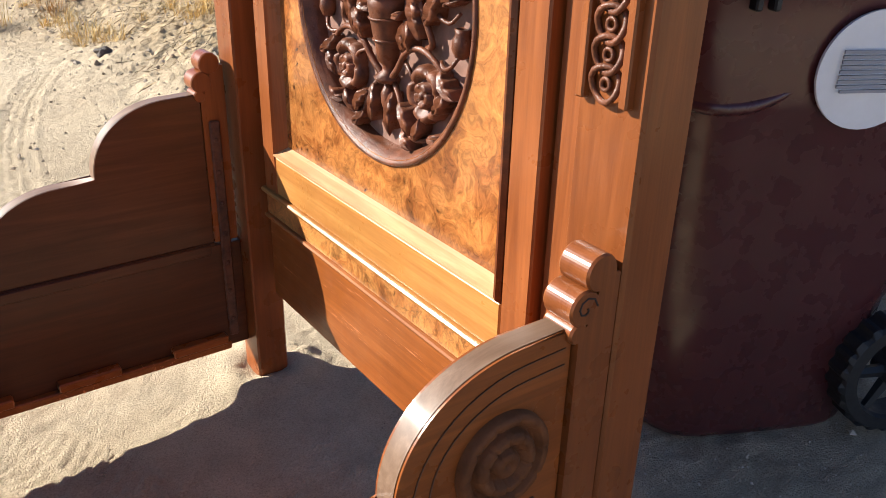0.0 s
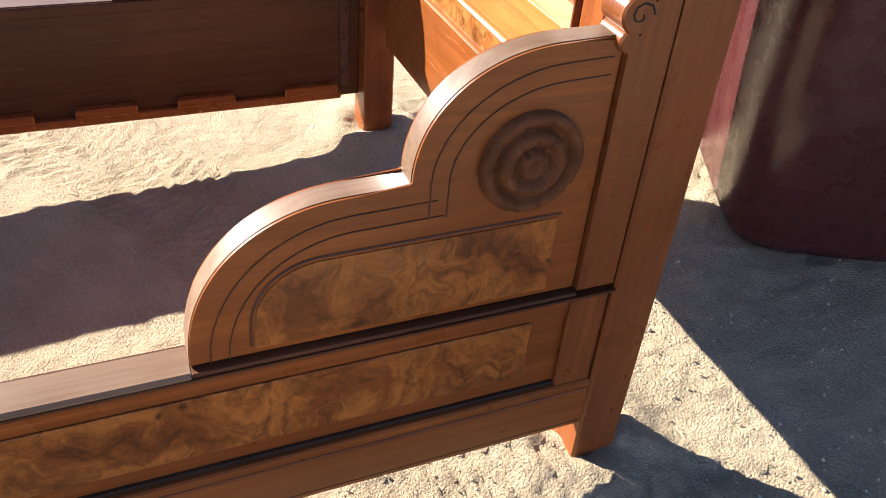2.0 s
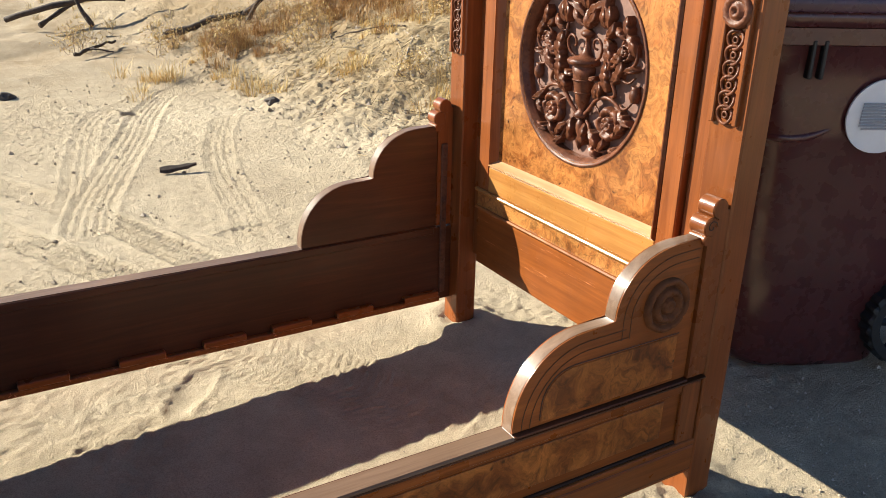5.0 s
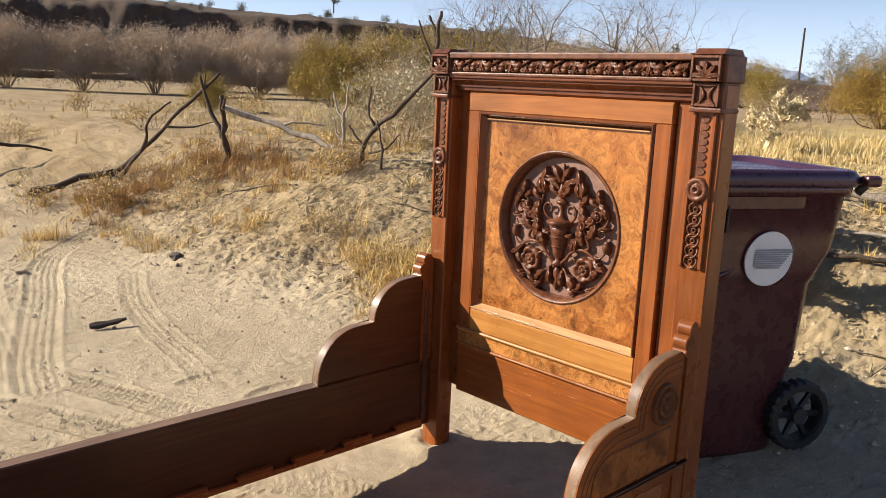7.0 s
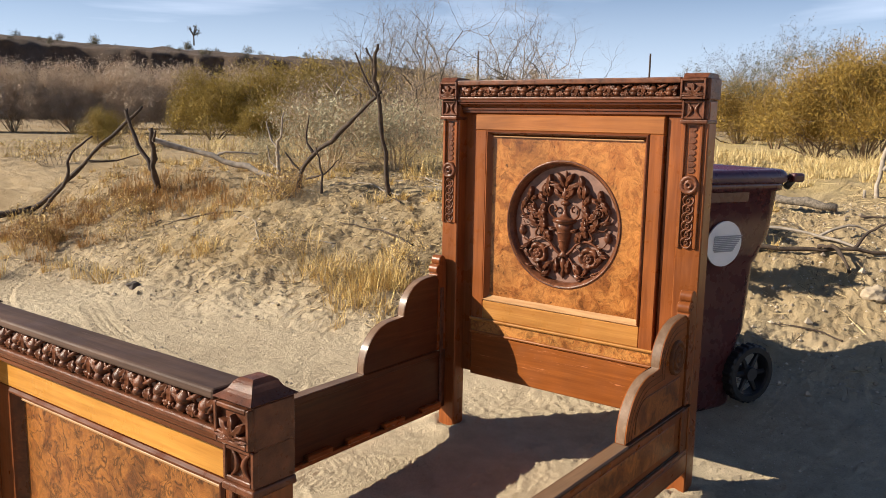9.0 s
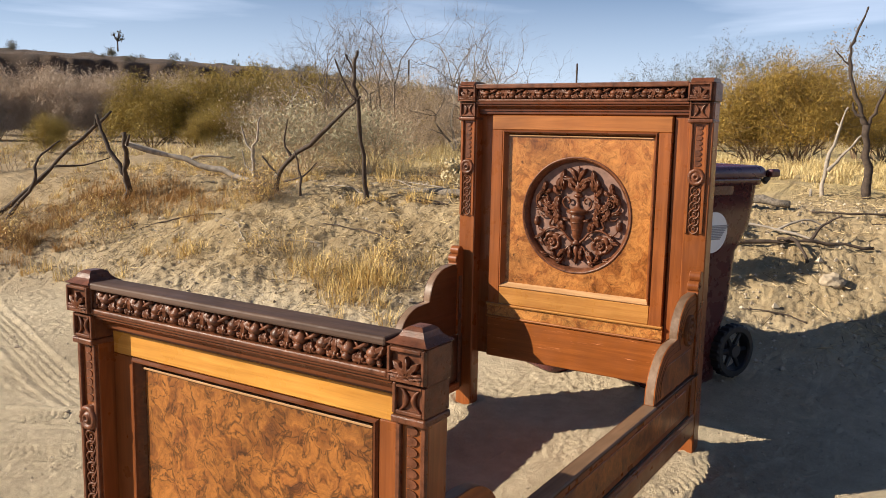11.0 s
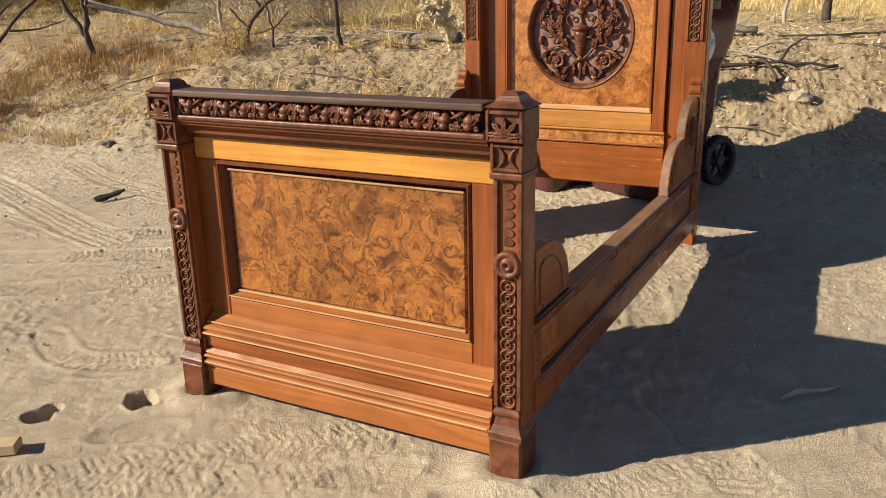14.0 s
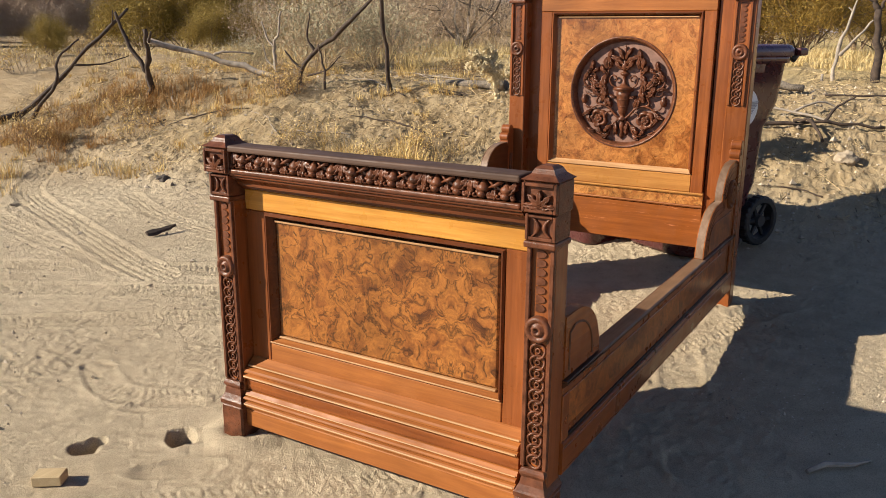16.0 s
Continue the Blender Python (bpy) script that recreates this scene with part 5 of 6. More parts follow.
def seg_mesh(name, segs, material, sides=3):
    P, Q = np.array([s[0] for s in segs]), np.array([s[1] for s in segs])
    r0, r1 = np.array([s[2] for s in segs]), np.array([s[3] for s in segs])
    D = Q - P
    D /= np.maximum(np.linalg.norm(D, axis=1, keepdims=True), 1e-9)
    ref = np.where(np.abs(D[:, 2:3]) > 0.9, [[1.0, 0, 0]], [[0, 0, 1.0]])
    A = np.cross(D, ref)
    A /= np.linalg.norm(A, axis=1, keepdims=True)
    B = np.cross(D, A)
    n, verts = len(segs), []
    for c, r in ((P, r0), (Q, r1)):
        for k in range(sides):
            t = math.tau * k / sides
            verts.append(c + r[:, None] * (math.cos(t) * A + math.sin(t) * B))
    V = np.stack(verts, 1).reshape(-1, 3)
    base = np.arange(n)[:, None] * (2 * sides)
    F = np.concatenate([base + np.array([[k, (k + 1) % sides, sides + (k + 1) % sides, sides + k]]) for k in range(sides)], 0)
    me = bpy.data.meshes.new(name)
    me.from_pydata(V.tolist(), [], F.tolist())
    me.materials.append(material)
    return me


def leaf_mesh(name, pts, size, material, rng, long=1.0):
    """Slim three-cornered leaves that mostly point upwards."""
    pts = np.asarray(pts)
    n = len(pts)
    a = rng.normal(size=(n, 3)) + np.array([0, 0, 0.7])
    a /= np.linalg.norm(a, axis=1, keepdims=True)
    b = np.cross(a, rng.normal(size=(n, 3)))
    b /= np.linalg.norm(b, axis=1, keepdims=True)
    s = size * rng.uniform(0.6, 1.4, size=(n, 1))
    V = np.stack([pts - a * s * long - b * s * 0.3, pts - a * s * long * 0.8 + b * s * 0.35, pts + a * s * long], 1).reshape(-1, 3)
    me = bpy.data.meshes.new(name)
    me.from_pydata(V.tolist(), [], np.arange(3 * n).reshape(-1, 3).tolist())
    me.materials.append(material)
    return me


def under(name, me, parent):
    o = new(name, me)
    o.parent = parent
    return o


def bush(name, label, category, group, seed, stems, height, lean, depth, leaf, leaves, leaf_size, twig, radius=0.018, cloud=0.06, wander=0.22, low=0.25, long=1.0):
    rng = np.random.default_rng(seed)
    segs, tips = [], []
    for k in range(stems):
        a = math.tau * (k + rng.random()) / stems
        tilt = lean * rng.uniform(0.25, 1.0)
        d = np.array([math.cos(a) * math.sin(tilt), math.sin(a) * math.sin(tilt), math.cos(tilt)])
        grow(rng, np.array([0.06 * math.cos(a), 0.06 * math.sin(a), -0.05]), d, height * rng.uniform(0.36, 0.52), radius * rng.uniform(0.6, 1), depth, segs, tips, wander)
    e = thing(name, (0, 0, 0), label, category, group)
    under("branchwork", seg_mesh("branchwork", segs, twig), e)
    if leaves:
        ends = np.array([s[1] for s in segs if s[1][2] > low * height and s[2] < radius * 0.45])
        if len(ends) == 0:
            ends = np.array([s[1] for s in segs])
        pick = ends[rng.integers(0, len(ends), leaves)] + rng.normal(size=(leaves, 3)) * cloud
        under("crown", leaf_mesh("crown", pick, leaf_size, leaf, rng, long), e)
    return e


def set_at(e, x, y, scale=1.0, turn=0.0, sink=0.03, z=None):
    m = Matrix.Translation((x, y, (ground_z(x, y) if z is None else z) - sink)) @ Matrix.Rotation(turn, 4, "Z") @ Matrix.Diagonal((scale, scale, scale, 1))
    return m


def scatter(proto, places):
    """Stands the first at the first place and copies at the others."""
    for x, y, s, t in places[1:]:
        copy_thing(proto, set_at(proto, x, y, s, t))
    x, y, s, t = places[0]
    proto.matrix_basis = set_at(proto, x, y, s, t)


creosote = bush("creosote_bush", "olive green creosote bush on the dry wash", "bush", "creosote bushes", 3, 13, 2.0, 0.95, 3, LEAF_CREOSOTE, 36000, 0.019, TWIG_BROWN, 0.022, 0.12, 0.22, 0.12, 1.8)
scatter(creosote, [(14.8, 19.6, 1.2, 0.0), (16.5, 18.6, 1.3, 2.0), (14.0, 20.7, 1.1, 3.0), (15.4, 18.2, 1.0, 4.0), (17.0, 17.0, 1.2, 5.0), (18.2, 16.4, 1.1, 0.6), (19.4, 14.8, 1.0, 1.7), (5.6, 12.6, 0.34, 2.2), (8.3, 11.8, 0.42, 0.3), (24.0, 12.0, 0.9, 1.2)])
yellow = bush("greasewood_bush", "tall yellow green desert bush with bare grey stems below", "bush", "yellow bushes", 8, 20, 1.55, 0.95, 3, LEAF_YELLOW, 80000, 0.012, TWIG_BROWN, 0.02, 0.075, 0.2, 0.24, 1.7)
scatter(yellow, [(9.9, 1.85, 1.02, 0.4), (10.3, 2.5, 0.86, 2.1), (12.6, 1.0, 0.86, 3.3), (16.5, 5.6, 1.0, 1.1), (20.0, 6.2, 0.9, 5.5), (15.0, -1.2, 0.7, 0.9)])
sparse = bush("desert_willow", "thin sparse grey green tree behind the bushes", "tree", "sparse trees", 21, 9, 3.0, 0.5, 3, LEAF_SLATE, 9000, 0.022, TWIG_BROWN, 0.03, 0.05, 0.2, 0.45)
scatter(sparse, [(14.0, 4.1, 0.74, 0.0), (15.2, 3.3, 0.76, 1.2), (14.6, 1.6, 0.70, 2.4), (16.5, 5.6, 0.7, 3.9), (17.0, 0.2, 0.6, 5.0), (19.0, 7.6, 0.7, 0.7)])
tan = bush("tamarisk_bush", "faded tan leafless tamarisk along the wash", "bush", "tan bushes", 31, 16, 2.6, 0.85, 3, LEAF_TAN, 26000, 0.026, TWIG_TAN, 0.03, 0.16, 0.22, 0.02, 3.0)
scatter(tan, [(13.2, 38.9, 1.15, 0.0), (10.3, 40.0, 1.21, 1.0), (16.1, 37.7, 1.21, 2.0), (18.3, 36.7, 1.03, 3.0), (20.3, 35.5, 1.15, 4.0), (22.4, 34.4, 1.15, 5.0), (24.6, 32.8, 1.09, 0.5), (7.4, 40.6, 1.09, 1.5), (4.5, 41.0, 1.15, 2.5), (29.7, 50.4, 1.72, 3.5), (32.6, 48.5, 1.61, 4.5), (26.8, 31.2, 1.03, 5.5), (21.6, 25.6, 0.92, 0.2), (26.5, 52.0, 1.61, 0.9), (36, 45, 1.61, 2.2)])
bare = bush("bare_tree", "leafless pale twiggy desert tree", "tree", "bare trees", 41, 8, 2.7, 0.75, 4, None, 0, 0, TWIG_GREY, 0.042, 0.0, 0.24)
scatter(bare, [(8.4, 7.9, 0.9, 0.0), (7.6, 8.6, 0.82, 1.3), (9.2, 6.9, 0.88, 2.6), (10.5, 9.6, 0.9, 3.7), (11.6, 8.2, 0.8, 4.4)])
brush = bush("dry_brush", "tangled golden dry brush behind the dead wood", "bush", "golden brush", 51, 26, 1.15, 0.75, 3, LEAF_TAN, 1800, 0.013, TWIG_TAN, 0.007, 0.07, 0.3, 0.1)
scatter(brush, [(5.0, 6.6, 0.95, 0.0), (5.8, 7.4, 1.15, 1.4), (6.4, 6.0, 0.9, 2.8), (7.0, 7.0, 1.1, 4.1), (8.0, 5.6, 0.9, 5.2), (9.6, 4.6, 0.85, 0.8), (7.6, 9.4, 1.2, 2.0), (9.4, 8.6, 1.2, 3.0)])
thicket = bush("tan_thicket", "dense rounded thicket of leafless tan twigs", "bush", "tan thickets", 57, 44, 2.1, 1.05, 3, LEAF_TAN, 9000, 0.014, TWIG_TAN, 0.010, 0.10, 0.26, 0.05, 2.4)
scatter(thicket, [(9.6, 8.8, 0.88, 0.0), (11.2, 7.6, 0.86, 2.2), (12.6, 9.6, 0.9, 4.0)])
sage = bush("grey_shrub", "grey green leafless shrub with fine upright twigs", "bush", "grey shrubs", 61, 22, 1.0, 0.6, 3, LEAF_GREY, 4200, 0.017, TWIG_TAN, 0.009, 0.04, 0.2, 0.2)
scatter(sage, [(3.9, 5.6, 1.0, 0.0), (4.5, 5.2, 0.9, 1.9), (3.6, 6.2, 0.5, 3.0)])
small = bush("small_dry_shrub", "small brown dry shrub on the bank", "bush", "small dry shrubs", 71, 16, 0.42, 0.95, 2, STRAW, 500, 0.012, TWIG_BROWN, 0.004, 0.03, 0.3, 0.1)
scatter(small, [(2.03, 4.25, 0.8, 0.0), (2.95, 5.2, 1.0, 1.0), (2.75, 5.0, 0.9, 2.0), (2.2, 6.5, 1.0, 3.0), (2.0, 3.55, 0.75, 4.0), (2.35, 3.3, 0.8, 5.0), (1.95, 6.0, 0.9, 0.4), (1.6, 6.9, 1.1, 2.2), (3.1, 2.6, 0.8, 1.3), (2.5, 2.4, 0.6, 4.4), (1.2, 7.6, 1.1, 5.1), (0.6, 8.3, 1.2, 0.2), (3.3, 9.8, 1.3, 0.9), (5.2, 10.6, 1.2, 2.5), (2.2, 11.6, 1.3, 3.6), (6.4, 13.2, 1.5, 4.6), (4.2, 14.6, 1.6, 5.8), (8.4, 15.6, 1.6, 1.6)])
rust = bush("rust_brush", "rust brown dry brush in front of the dead branches", "bush", "rust brush", 81, 24, 0.45, 0.85, 2, STRAW_RED, 1500, 0.009, TWIG_BROWN, 0.004, 0.05, 0.3, 0.05)
scatter(rust, [(2.1, 7.2, 0.8, 0.0), (1.6, 7.0, 0.8, 1.0), (2.75, 4.95, 0.8, 2.0), (4.4, 4.1, 0.8, 0.8), (4.7, 3.4, 0.9, 1.8)])


# dry grass: tufts of thin arching blades, thick on the bank and behind it
def grass(name, label, tufts, material, seed, blades=34, thin=1.0):
    rng = np.random.default_rng(seed)
    T = np.array(tufts)
    rep = (blades * rng.uniform(0.6, 1.3, len(T))).astype(int)
    x, y, h = (np.repeat(T[:, k], rep) for k in range(3))
    n = len(x)
    a, r = rng.uniform(0, math.tau, n), h * 0.45 * np.sqrt(rng.random(n))
    bx, by = x + r * np.cos(a), y + r * np.sin(a)
    z = rough_land(bx, by)
    a = a + rng.normal(size=n) * 0.8
    ca, sa = np.cos(a), np.sin(a)
    ln, lean, w = h * rng.uniform(0.4, 1.2, n), rng.uniform(0.15, 1.0, n) ** 1.2, (0.0009 + 0.0012 * rng.random(n)) * thin
    rows = []
    for t, k in ((0.0, 1.0), (0.4, 0.9), (0.75, 0.7), (1.0, 0.12)):
        out = ln * t * (0.25 + 0.75 * t) * lean * 1.15
        up = ln * t * (1 - 0.62 * lean * t) - 0.004
        for q in (-1, 1):
            rows.append(np.stack([bx + ca * out - q * sa * w * k, by + sa * out + q * ca * w * k, z + up], -1))
    V = np.stack(rows, 1).reshape(-1, 3)
    base = (np.arange(n) * 8)[:, None]
    F = np.concatenate([base + np.array([[k, k + 1, k + 3, k + 2]]) for k in (0, 2, 4)], 0)
    me = bpy.data.meshes.new(name)
    me.from_pydata(V.tolist(), [], F.tolist())
    me.materials.append(material)
    return tagged(new(name, me), label, "grass", "", "stuff")


rg = np.random.default_rng(5)
tufts = []
while len(tufts) < 250:
    x, y = rg.uniform(1.2, 4.2), rg.uniform(-0.4, 8.6)
    s = float(bank(np.array([x]), np.array([y]))[0])
    if s > 1.35 and (rg.random() < 0.30 + 0.5 * (y > 2.5)) and value_noise(np.array([x * 1.3]), np.array([y * 1.3]), 8)[0] > -0.08:
        tufts.append((x, y, rg.gamma(3.0, 0.026) + 0.02))
tufts += [(2.08 + 0.16 * rg.normal(), 3.45 + 0.3 * rg.normal(), rg.uniform(0.12, 0.24)) for _ in range(40)]
tufts += [(1.35 + 0.1 * rg.normal(), 5.6 + 0.25 * rg.normal(), rg.uniform(0.1, 0.2)) for _ in range(8)]
tufts += [(1.9 + 0.1 * rg.normal(), 5.0 + 0.2 * rg.normal(), rg.uniform(0.08, 0.16)) for _ in range(8)]
tufts += [(0.9 + 0.15 * rg.normal(), 6.3 + 0.3 * rg.normal(), rg.uniform(0.1, 0.2)) for _ in range(10)]
grass("dry_grass", "tufts of dry straw yellow grass on the sandy bank", tufts, STRAW, 1, 46)
# straw and broken twigs lying on the bank
n = 32000
lx, ly = rg.uniform(0.9, 5.4, n), rg.uniform(-0.6, 8.6, n)
thick = np.clip((bank(lx, ly) - 1.25) / 0.5, 0, 1) * np.clip(0.55 + 1.8 * fbm(lx * 1.6, ly * 1.6, 3, 19), 0.08, 1)
lie = rg.random(n) < thick
lx, ly = lx[lie], ly[lie]
n = len(lx)
la, lb = rg.uniform(0, math.tau, n), rg.gamma(2.2, 0.020, n) + 0.012
lw = rg.uniform(0.0010, 0.0028, n)
dx, dy = np.cos(la) * lb / 2, np.sin(la) * lb / 2
z0, z1 = rough_land(lx - dx, ly - dy) + 0.004 + 0.03 * rg.random(n) ** 3, rough_land(lx + dx, ly + dy) + 0.004 + 0.03 * rg.random(n) ** 3
sx, sy = -np.sin(la) * lw, np.cos(la) * lw
V = np.stack([np.stack(q, -1) for q in ((lx - dx - sx, ly - dy - sy, z0), (lx - dx + sx, ly - dy + sy, z0), (lx - dx, ly - dy, z0 + lw * 1.6), (lx + dx - sx * 0.5, ly + dy - sy * 0.5, z1), (lx + dx + sx * 0.5, ly + dy + sy * 0.5, z1), (lx + dx, ly + dy, z1 + lw * 0.8))], 1).reshape(-1, 3)
base = (np.arange(n) * 6)[:, None]
F = np.concatenate([base + np.array([[0, 3, 5, 2]]), base + np.array([[1, 2, 5, 4]])], 0)
me = bpy.data.meshes.new("straw_litter")
me.from_pydata(V.tolist(), [], F.tolist())
me.materials.append(foliage("straw litter", (0.07, 0.042, 0.022), (0.62, 0.46, 0.24), 0.9))
tagged(new("straw_litter", me), "broken straw and twigs strewn over the bank", "litter", "", "stuff")
rusty = [(2.55 + 0.22 * rg.normal(), 6.6 + 0.5 * rg.normal(), rg.uniform(0.08, 0.22)) for _ in range(80)] + [(1.75 + 0.2 * rg.normal(), 7.0 + 0.45 * rg.normal(), rg.uniform(0.08, 0.2)) for _ in range(50)]
grass("rust_grass", "rust brown dry grass round the dead branches", rusty, STRAW_RED, 3, 60)
field = [(rg.uniform(4.4, 9.5), rg.uniform(2.6, 8.6), rg.uniform(0.10, 0.26)) for _ in range(260)]
field += [(rg.uniform(5.0, 10.5), rg.uniform(-2.6, 4.2), rg.uniform(0.035, 0.10)) for _ in range(620)]
field += [(rg.uniform(5.6, 9.6), rg.uniform(-1.6, 4.0), rg.uniform(0.10, 0.20)) for _ in range(420)]
field += [(rg.uniform(3.6, 12), rg.uniform(8.0, 14), rg.uniform(0.12, 0.3)) for _ in range(160)]
field += [(rg.uniform(0.5, 14), rg.uniform(8.0, 26), rg.uniform(0.05, 0.16)) for _ in range(380)]
grass("golden_grass_field", "golden dry grass growing on the flat behind the bank", field, STRAW_PALE, 2, 30, 1.5)


# ---- dead wood ----
def dead(name, label, limbs, material, category="dead tree", at=None):
    """Limbs: (points, radius at foot, radius at tip); each one a part."""
    x, y, z = at or limbs[0][0][0]
    e = None if len(limbs) == 1 else thing(name, (x, y, z), label, category, "dead wood")
    rng = random.Random(name + str(x))
    for i, (pts, r0, r1) in enumerate(limbs):
        dense = []
        for j in range(len(pts) - 1):
            p0, p1, p2, p3 = (Vector(pts[q]) for q in (max(j - 1, 0), j, j + 1, min(j + 2, len(pts) - 1)))
            for t in (0, 0.25, 0.5, 0.75):
                c = 0.5 * (2 * p1 + (p2 - p0) * t + (2 * p0 - 5 * p1 + 4 * p2 - p3) * t * t + (3 * p1 - p0 - 3 * p2 + p3) * t**3)
                dense.append(c + Vector((rng.gauss(0, 1), rng.gauss(0, 1), rng.gauss(0, 1))) * r0 * 0.25)
        dense.append(Vector(pts[-1]))
        n = len(dense) - 1
        bm = tube(bmesh.new(), dense, [(r0 + (r1 - r0) * k / n) * rng.uniform(0.62, 0.98) for k in range(n + 1)], 7)
        if e is None:
            return tagged(part(name, bm, material, None, "", True), label, category, "dead wood")
        part("trunk" if i == 0 else "limb", bm, material, e, "", True)
    return e


dead("dead_tree", "charred forked dead tree leaning on the bank", [
    ([(3.22, 4.20, 0.62), (3.12, 4.17, 1.05), (2.99, 4.13, 1.50), (2.94, 4.12, 1.72), (2.93, 4.08, 1.90)], 0.026, 0.014),
    ([(2.94, 4.12, 1.72), (2.92, 4.15, 1.80), (2.90, 4.18, 1.87)], 0.014, 0.010),
    ([(2.98, 4.13, 1.50), (2.95, 4.22, 1.62), (2.91, 4.30, 1.84)], 0.015, 0.008),
    ([(2.99, 4.10, 1.53), (2.96, 4.35, 1.33), (2.94, 4.60, 1.13), (2.93, 4.80, 1.02), (2.96, 4.98, 0.85), (3.0, 5.08, 0.62)], 0.016, 0.034),
    ([(2.93, 4.80, 1.02), (2.90, 4.86, 1.15), (2.88, 4.80, 1.34)], 0.016, 0.007),
    ([(2.96, 4.98, 0.85), (2.93, 5.08, 0.95), (2.92, 5.14, 1.02)], 0.012, 0.008),
    ([(2.97, 4.92, 0.80), (2.96, 4.7, 0.86), (2.98, 4.55, 0.98)], 0.014, 0.005),
    ([(2.88, 4.66, 0.55), (2.90, 4.68, 0.85), (2.88, 4.72, 1.08)], 0.016, 0.008),
], DEAD_DARK)
dead("dead_tree", "dead forked sapling with a long fallen grey limb", [
    ([(3.06, 5.36, 0.60), (3.05, 5.37, 0.85), (3.04, 5.38, 1.05), (3.0, 5.30, 1.15), (2.98, 5.22, 1.36)], 0.028, 0.008),
    ([(3.04, 5.38, 1.05), (3.04, 5.46, 1.12), (3.02, 5.50, 1.28)], 0.016, 0.006),
    ([(3.05, 5.37, 0.85), (3.05, 5.48, 0.92), (3.04, 5.52, 1.06)], 0.014, 0.006),
    ([(3.03, 5.2, 0.76), (2.95, 5.55, 0.82), (2.75, 5.95, 0.97), (2.47, 6.42, 1.10)], 0.034, 0.030),
    ([(2.78, 5.9, 0.97), (2.85, 5.8, 1.0), (3.02, 5.62, 0.98)], 0.016, 0.008),
], DEAD_GREY)
dead("dead_tree", "dark broken forked stump", [
    ([(2.62, 6.62, 0.50), (2.56, 6.56, 0.80), (2.50, 6.46, 1.02), (2.46, 6.44, 1.20)], 0.038, 0.026),
    ([(2.57, 6.58, 0.78), (2.52, 6.74, 1.05), (2.46, 6.84, 1.36)], 0.030, 0.016),
    ([(2.46, 6.40, 1.08), (2.44, 6.33, 1.18)], 0.016, 0.010),
], DEAD_DARK)
dead("fallen_branch", "long dark dead branch slanting up from the sand", [
    ([(2.05, 8.05, 0.28), (2.3, 7.72, 0.62), (2.55, 7.40, 1.02), (2.80, 7.08, 1.40)], 0.036, 0.016),
    ([(2.05, 7.75, 0.30), (2.22, 7.50, 0.70), (2.24, 7.47, 0.92), (2.43, 7.38, 1.10)], 0.026, 0.010),
    ([(2.45, 7.52, 0.85), (2.62, 7.3, 0.86), (2.78, 7.1, 0.94)], 0.014, 0.006),
    ([(2.70, 7.2, 1.24), (2.68, 7.16, 1.38)], 0.012, 0.007),
    ([(1.35, 8.3, 0.14), (1.7, 8.2, 0.26), (2.1, 8.0, 0.36)], 0.05, 0.036),
], DEAD_DARK, "branch")
dead("dead_tree", "bare dead tree with a tall crooked top", [
    ([(4.89, 0.50, 0.72), (4.90, 0.50, 1.05), (4.89, 0.54, 1.38)], 0.044, 0.034),
    ([(4.89, 0.54, 1.36), (4.88, 0.63, 1.60), (4.87, 0.70, 1.90), (4.87, 0.67, 2.07), (4.88, 0.60, 2.29)], 0.027, 0.008),
    ([(4.89, 0.54, 1.36), (4.90, 0.49, 1.48), (4.90, 0.42, 1.68)], 0.024, 0.009),
    ([(4.87, 0.69, 1.84), (4.86, 0.75, 1.9), (4.86, 0.81, 1.97)], 0.012, 0.005),
    ([(4.88, 0.56, 1.44), (4.87, 0.63, 1.48), (4.86, 0.65, 1.56)], 0.02, 0.007),
], DEAD_DARK)
dead("dead_tree", "leaning pale dead sapling", [
    ([(4.86, 0.83, 0.58), (4.86, 0.81, 0.99), (4.87, 0.74, 1.30), (4.87, 0.68, 1.52)], 0.027, 0.008),
    ([(4.86, 0.79, 1.02), (4.87, 0.70, 1.12), (4.89, 0.57, 1.30)], 0.018, 0.010),
    ([(4.87, 0.72, 1.36), (4.87, 0.76, 1.40)], 0.012, 0.006),
    ([(4.86, 0.90, 0.60), (4.86, 0.90, 0.86)], 0.02, 0.012),
], DEAD_GREY)
dead("fallen_tree", "twisted dark dead tree fallen on the sand", [
    ([(0.88, 9.56, 0.10), (0.75, 9.8, 0.45), (0.6, 10.2, 0.80)], 0.035, 0.02),
    ([(0.1, 10.5, 0.12), (0.8, 10.1, 0.32), (1.5, 10.0, 0.50), (2.1, 9.8, 0.42)], 0.045, 0.016),
    ([(0.4, 9.9, 0.10), (0.9, 10.4, 0.30), (1.5, 10.9, 0.25)], 0.035, 0.014),
    ([(1.2, 10.05, 0.40), (1.3, 10.2, 0.62), (1.6, 10.3, 0.72)], 0.02, 0.008),
], DEAD_DARK)
dead("stick", "dark forked stick on the sand", [([(0.45, 7.80, 0.06), (0.66, 7.98, 0.10), (0.88, 8.2, 0.12)], 0.022, 0.012), ([(0.6, 7.93, 0.09), (0.66, 7.82, 0.10), (0.78, 7.76, 0.08)], 0.014, 0.008)], DEAD_DARK, "stick")
dead("log", "weathered fallen log lying on the bank", [([(3.62, 4.25, 0.72), (3.58, 3.8, 0.735), (3.52, 3.2, 0.75)], 0.045, 0.05), ([(3.6, 4.3, 0.72), (3.63, 4.42, 0.78), (3.6, 4.45, 0.74)], 0.03, 0.02)], SCALY, "log")
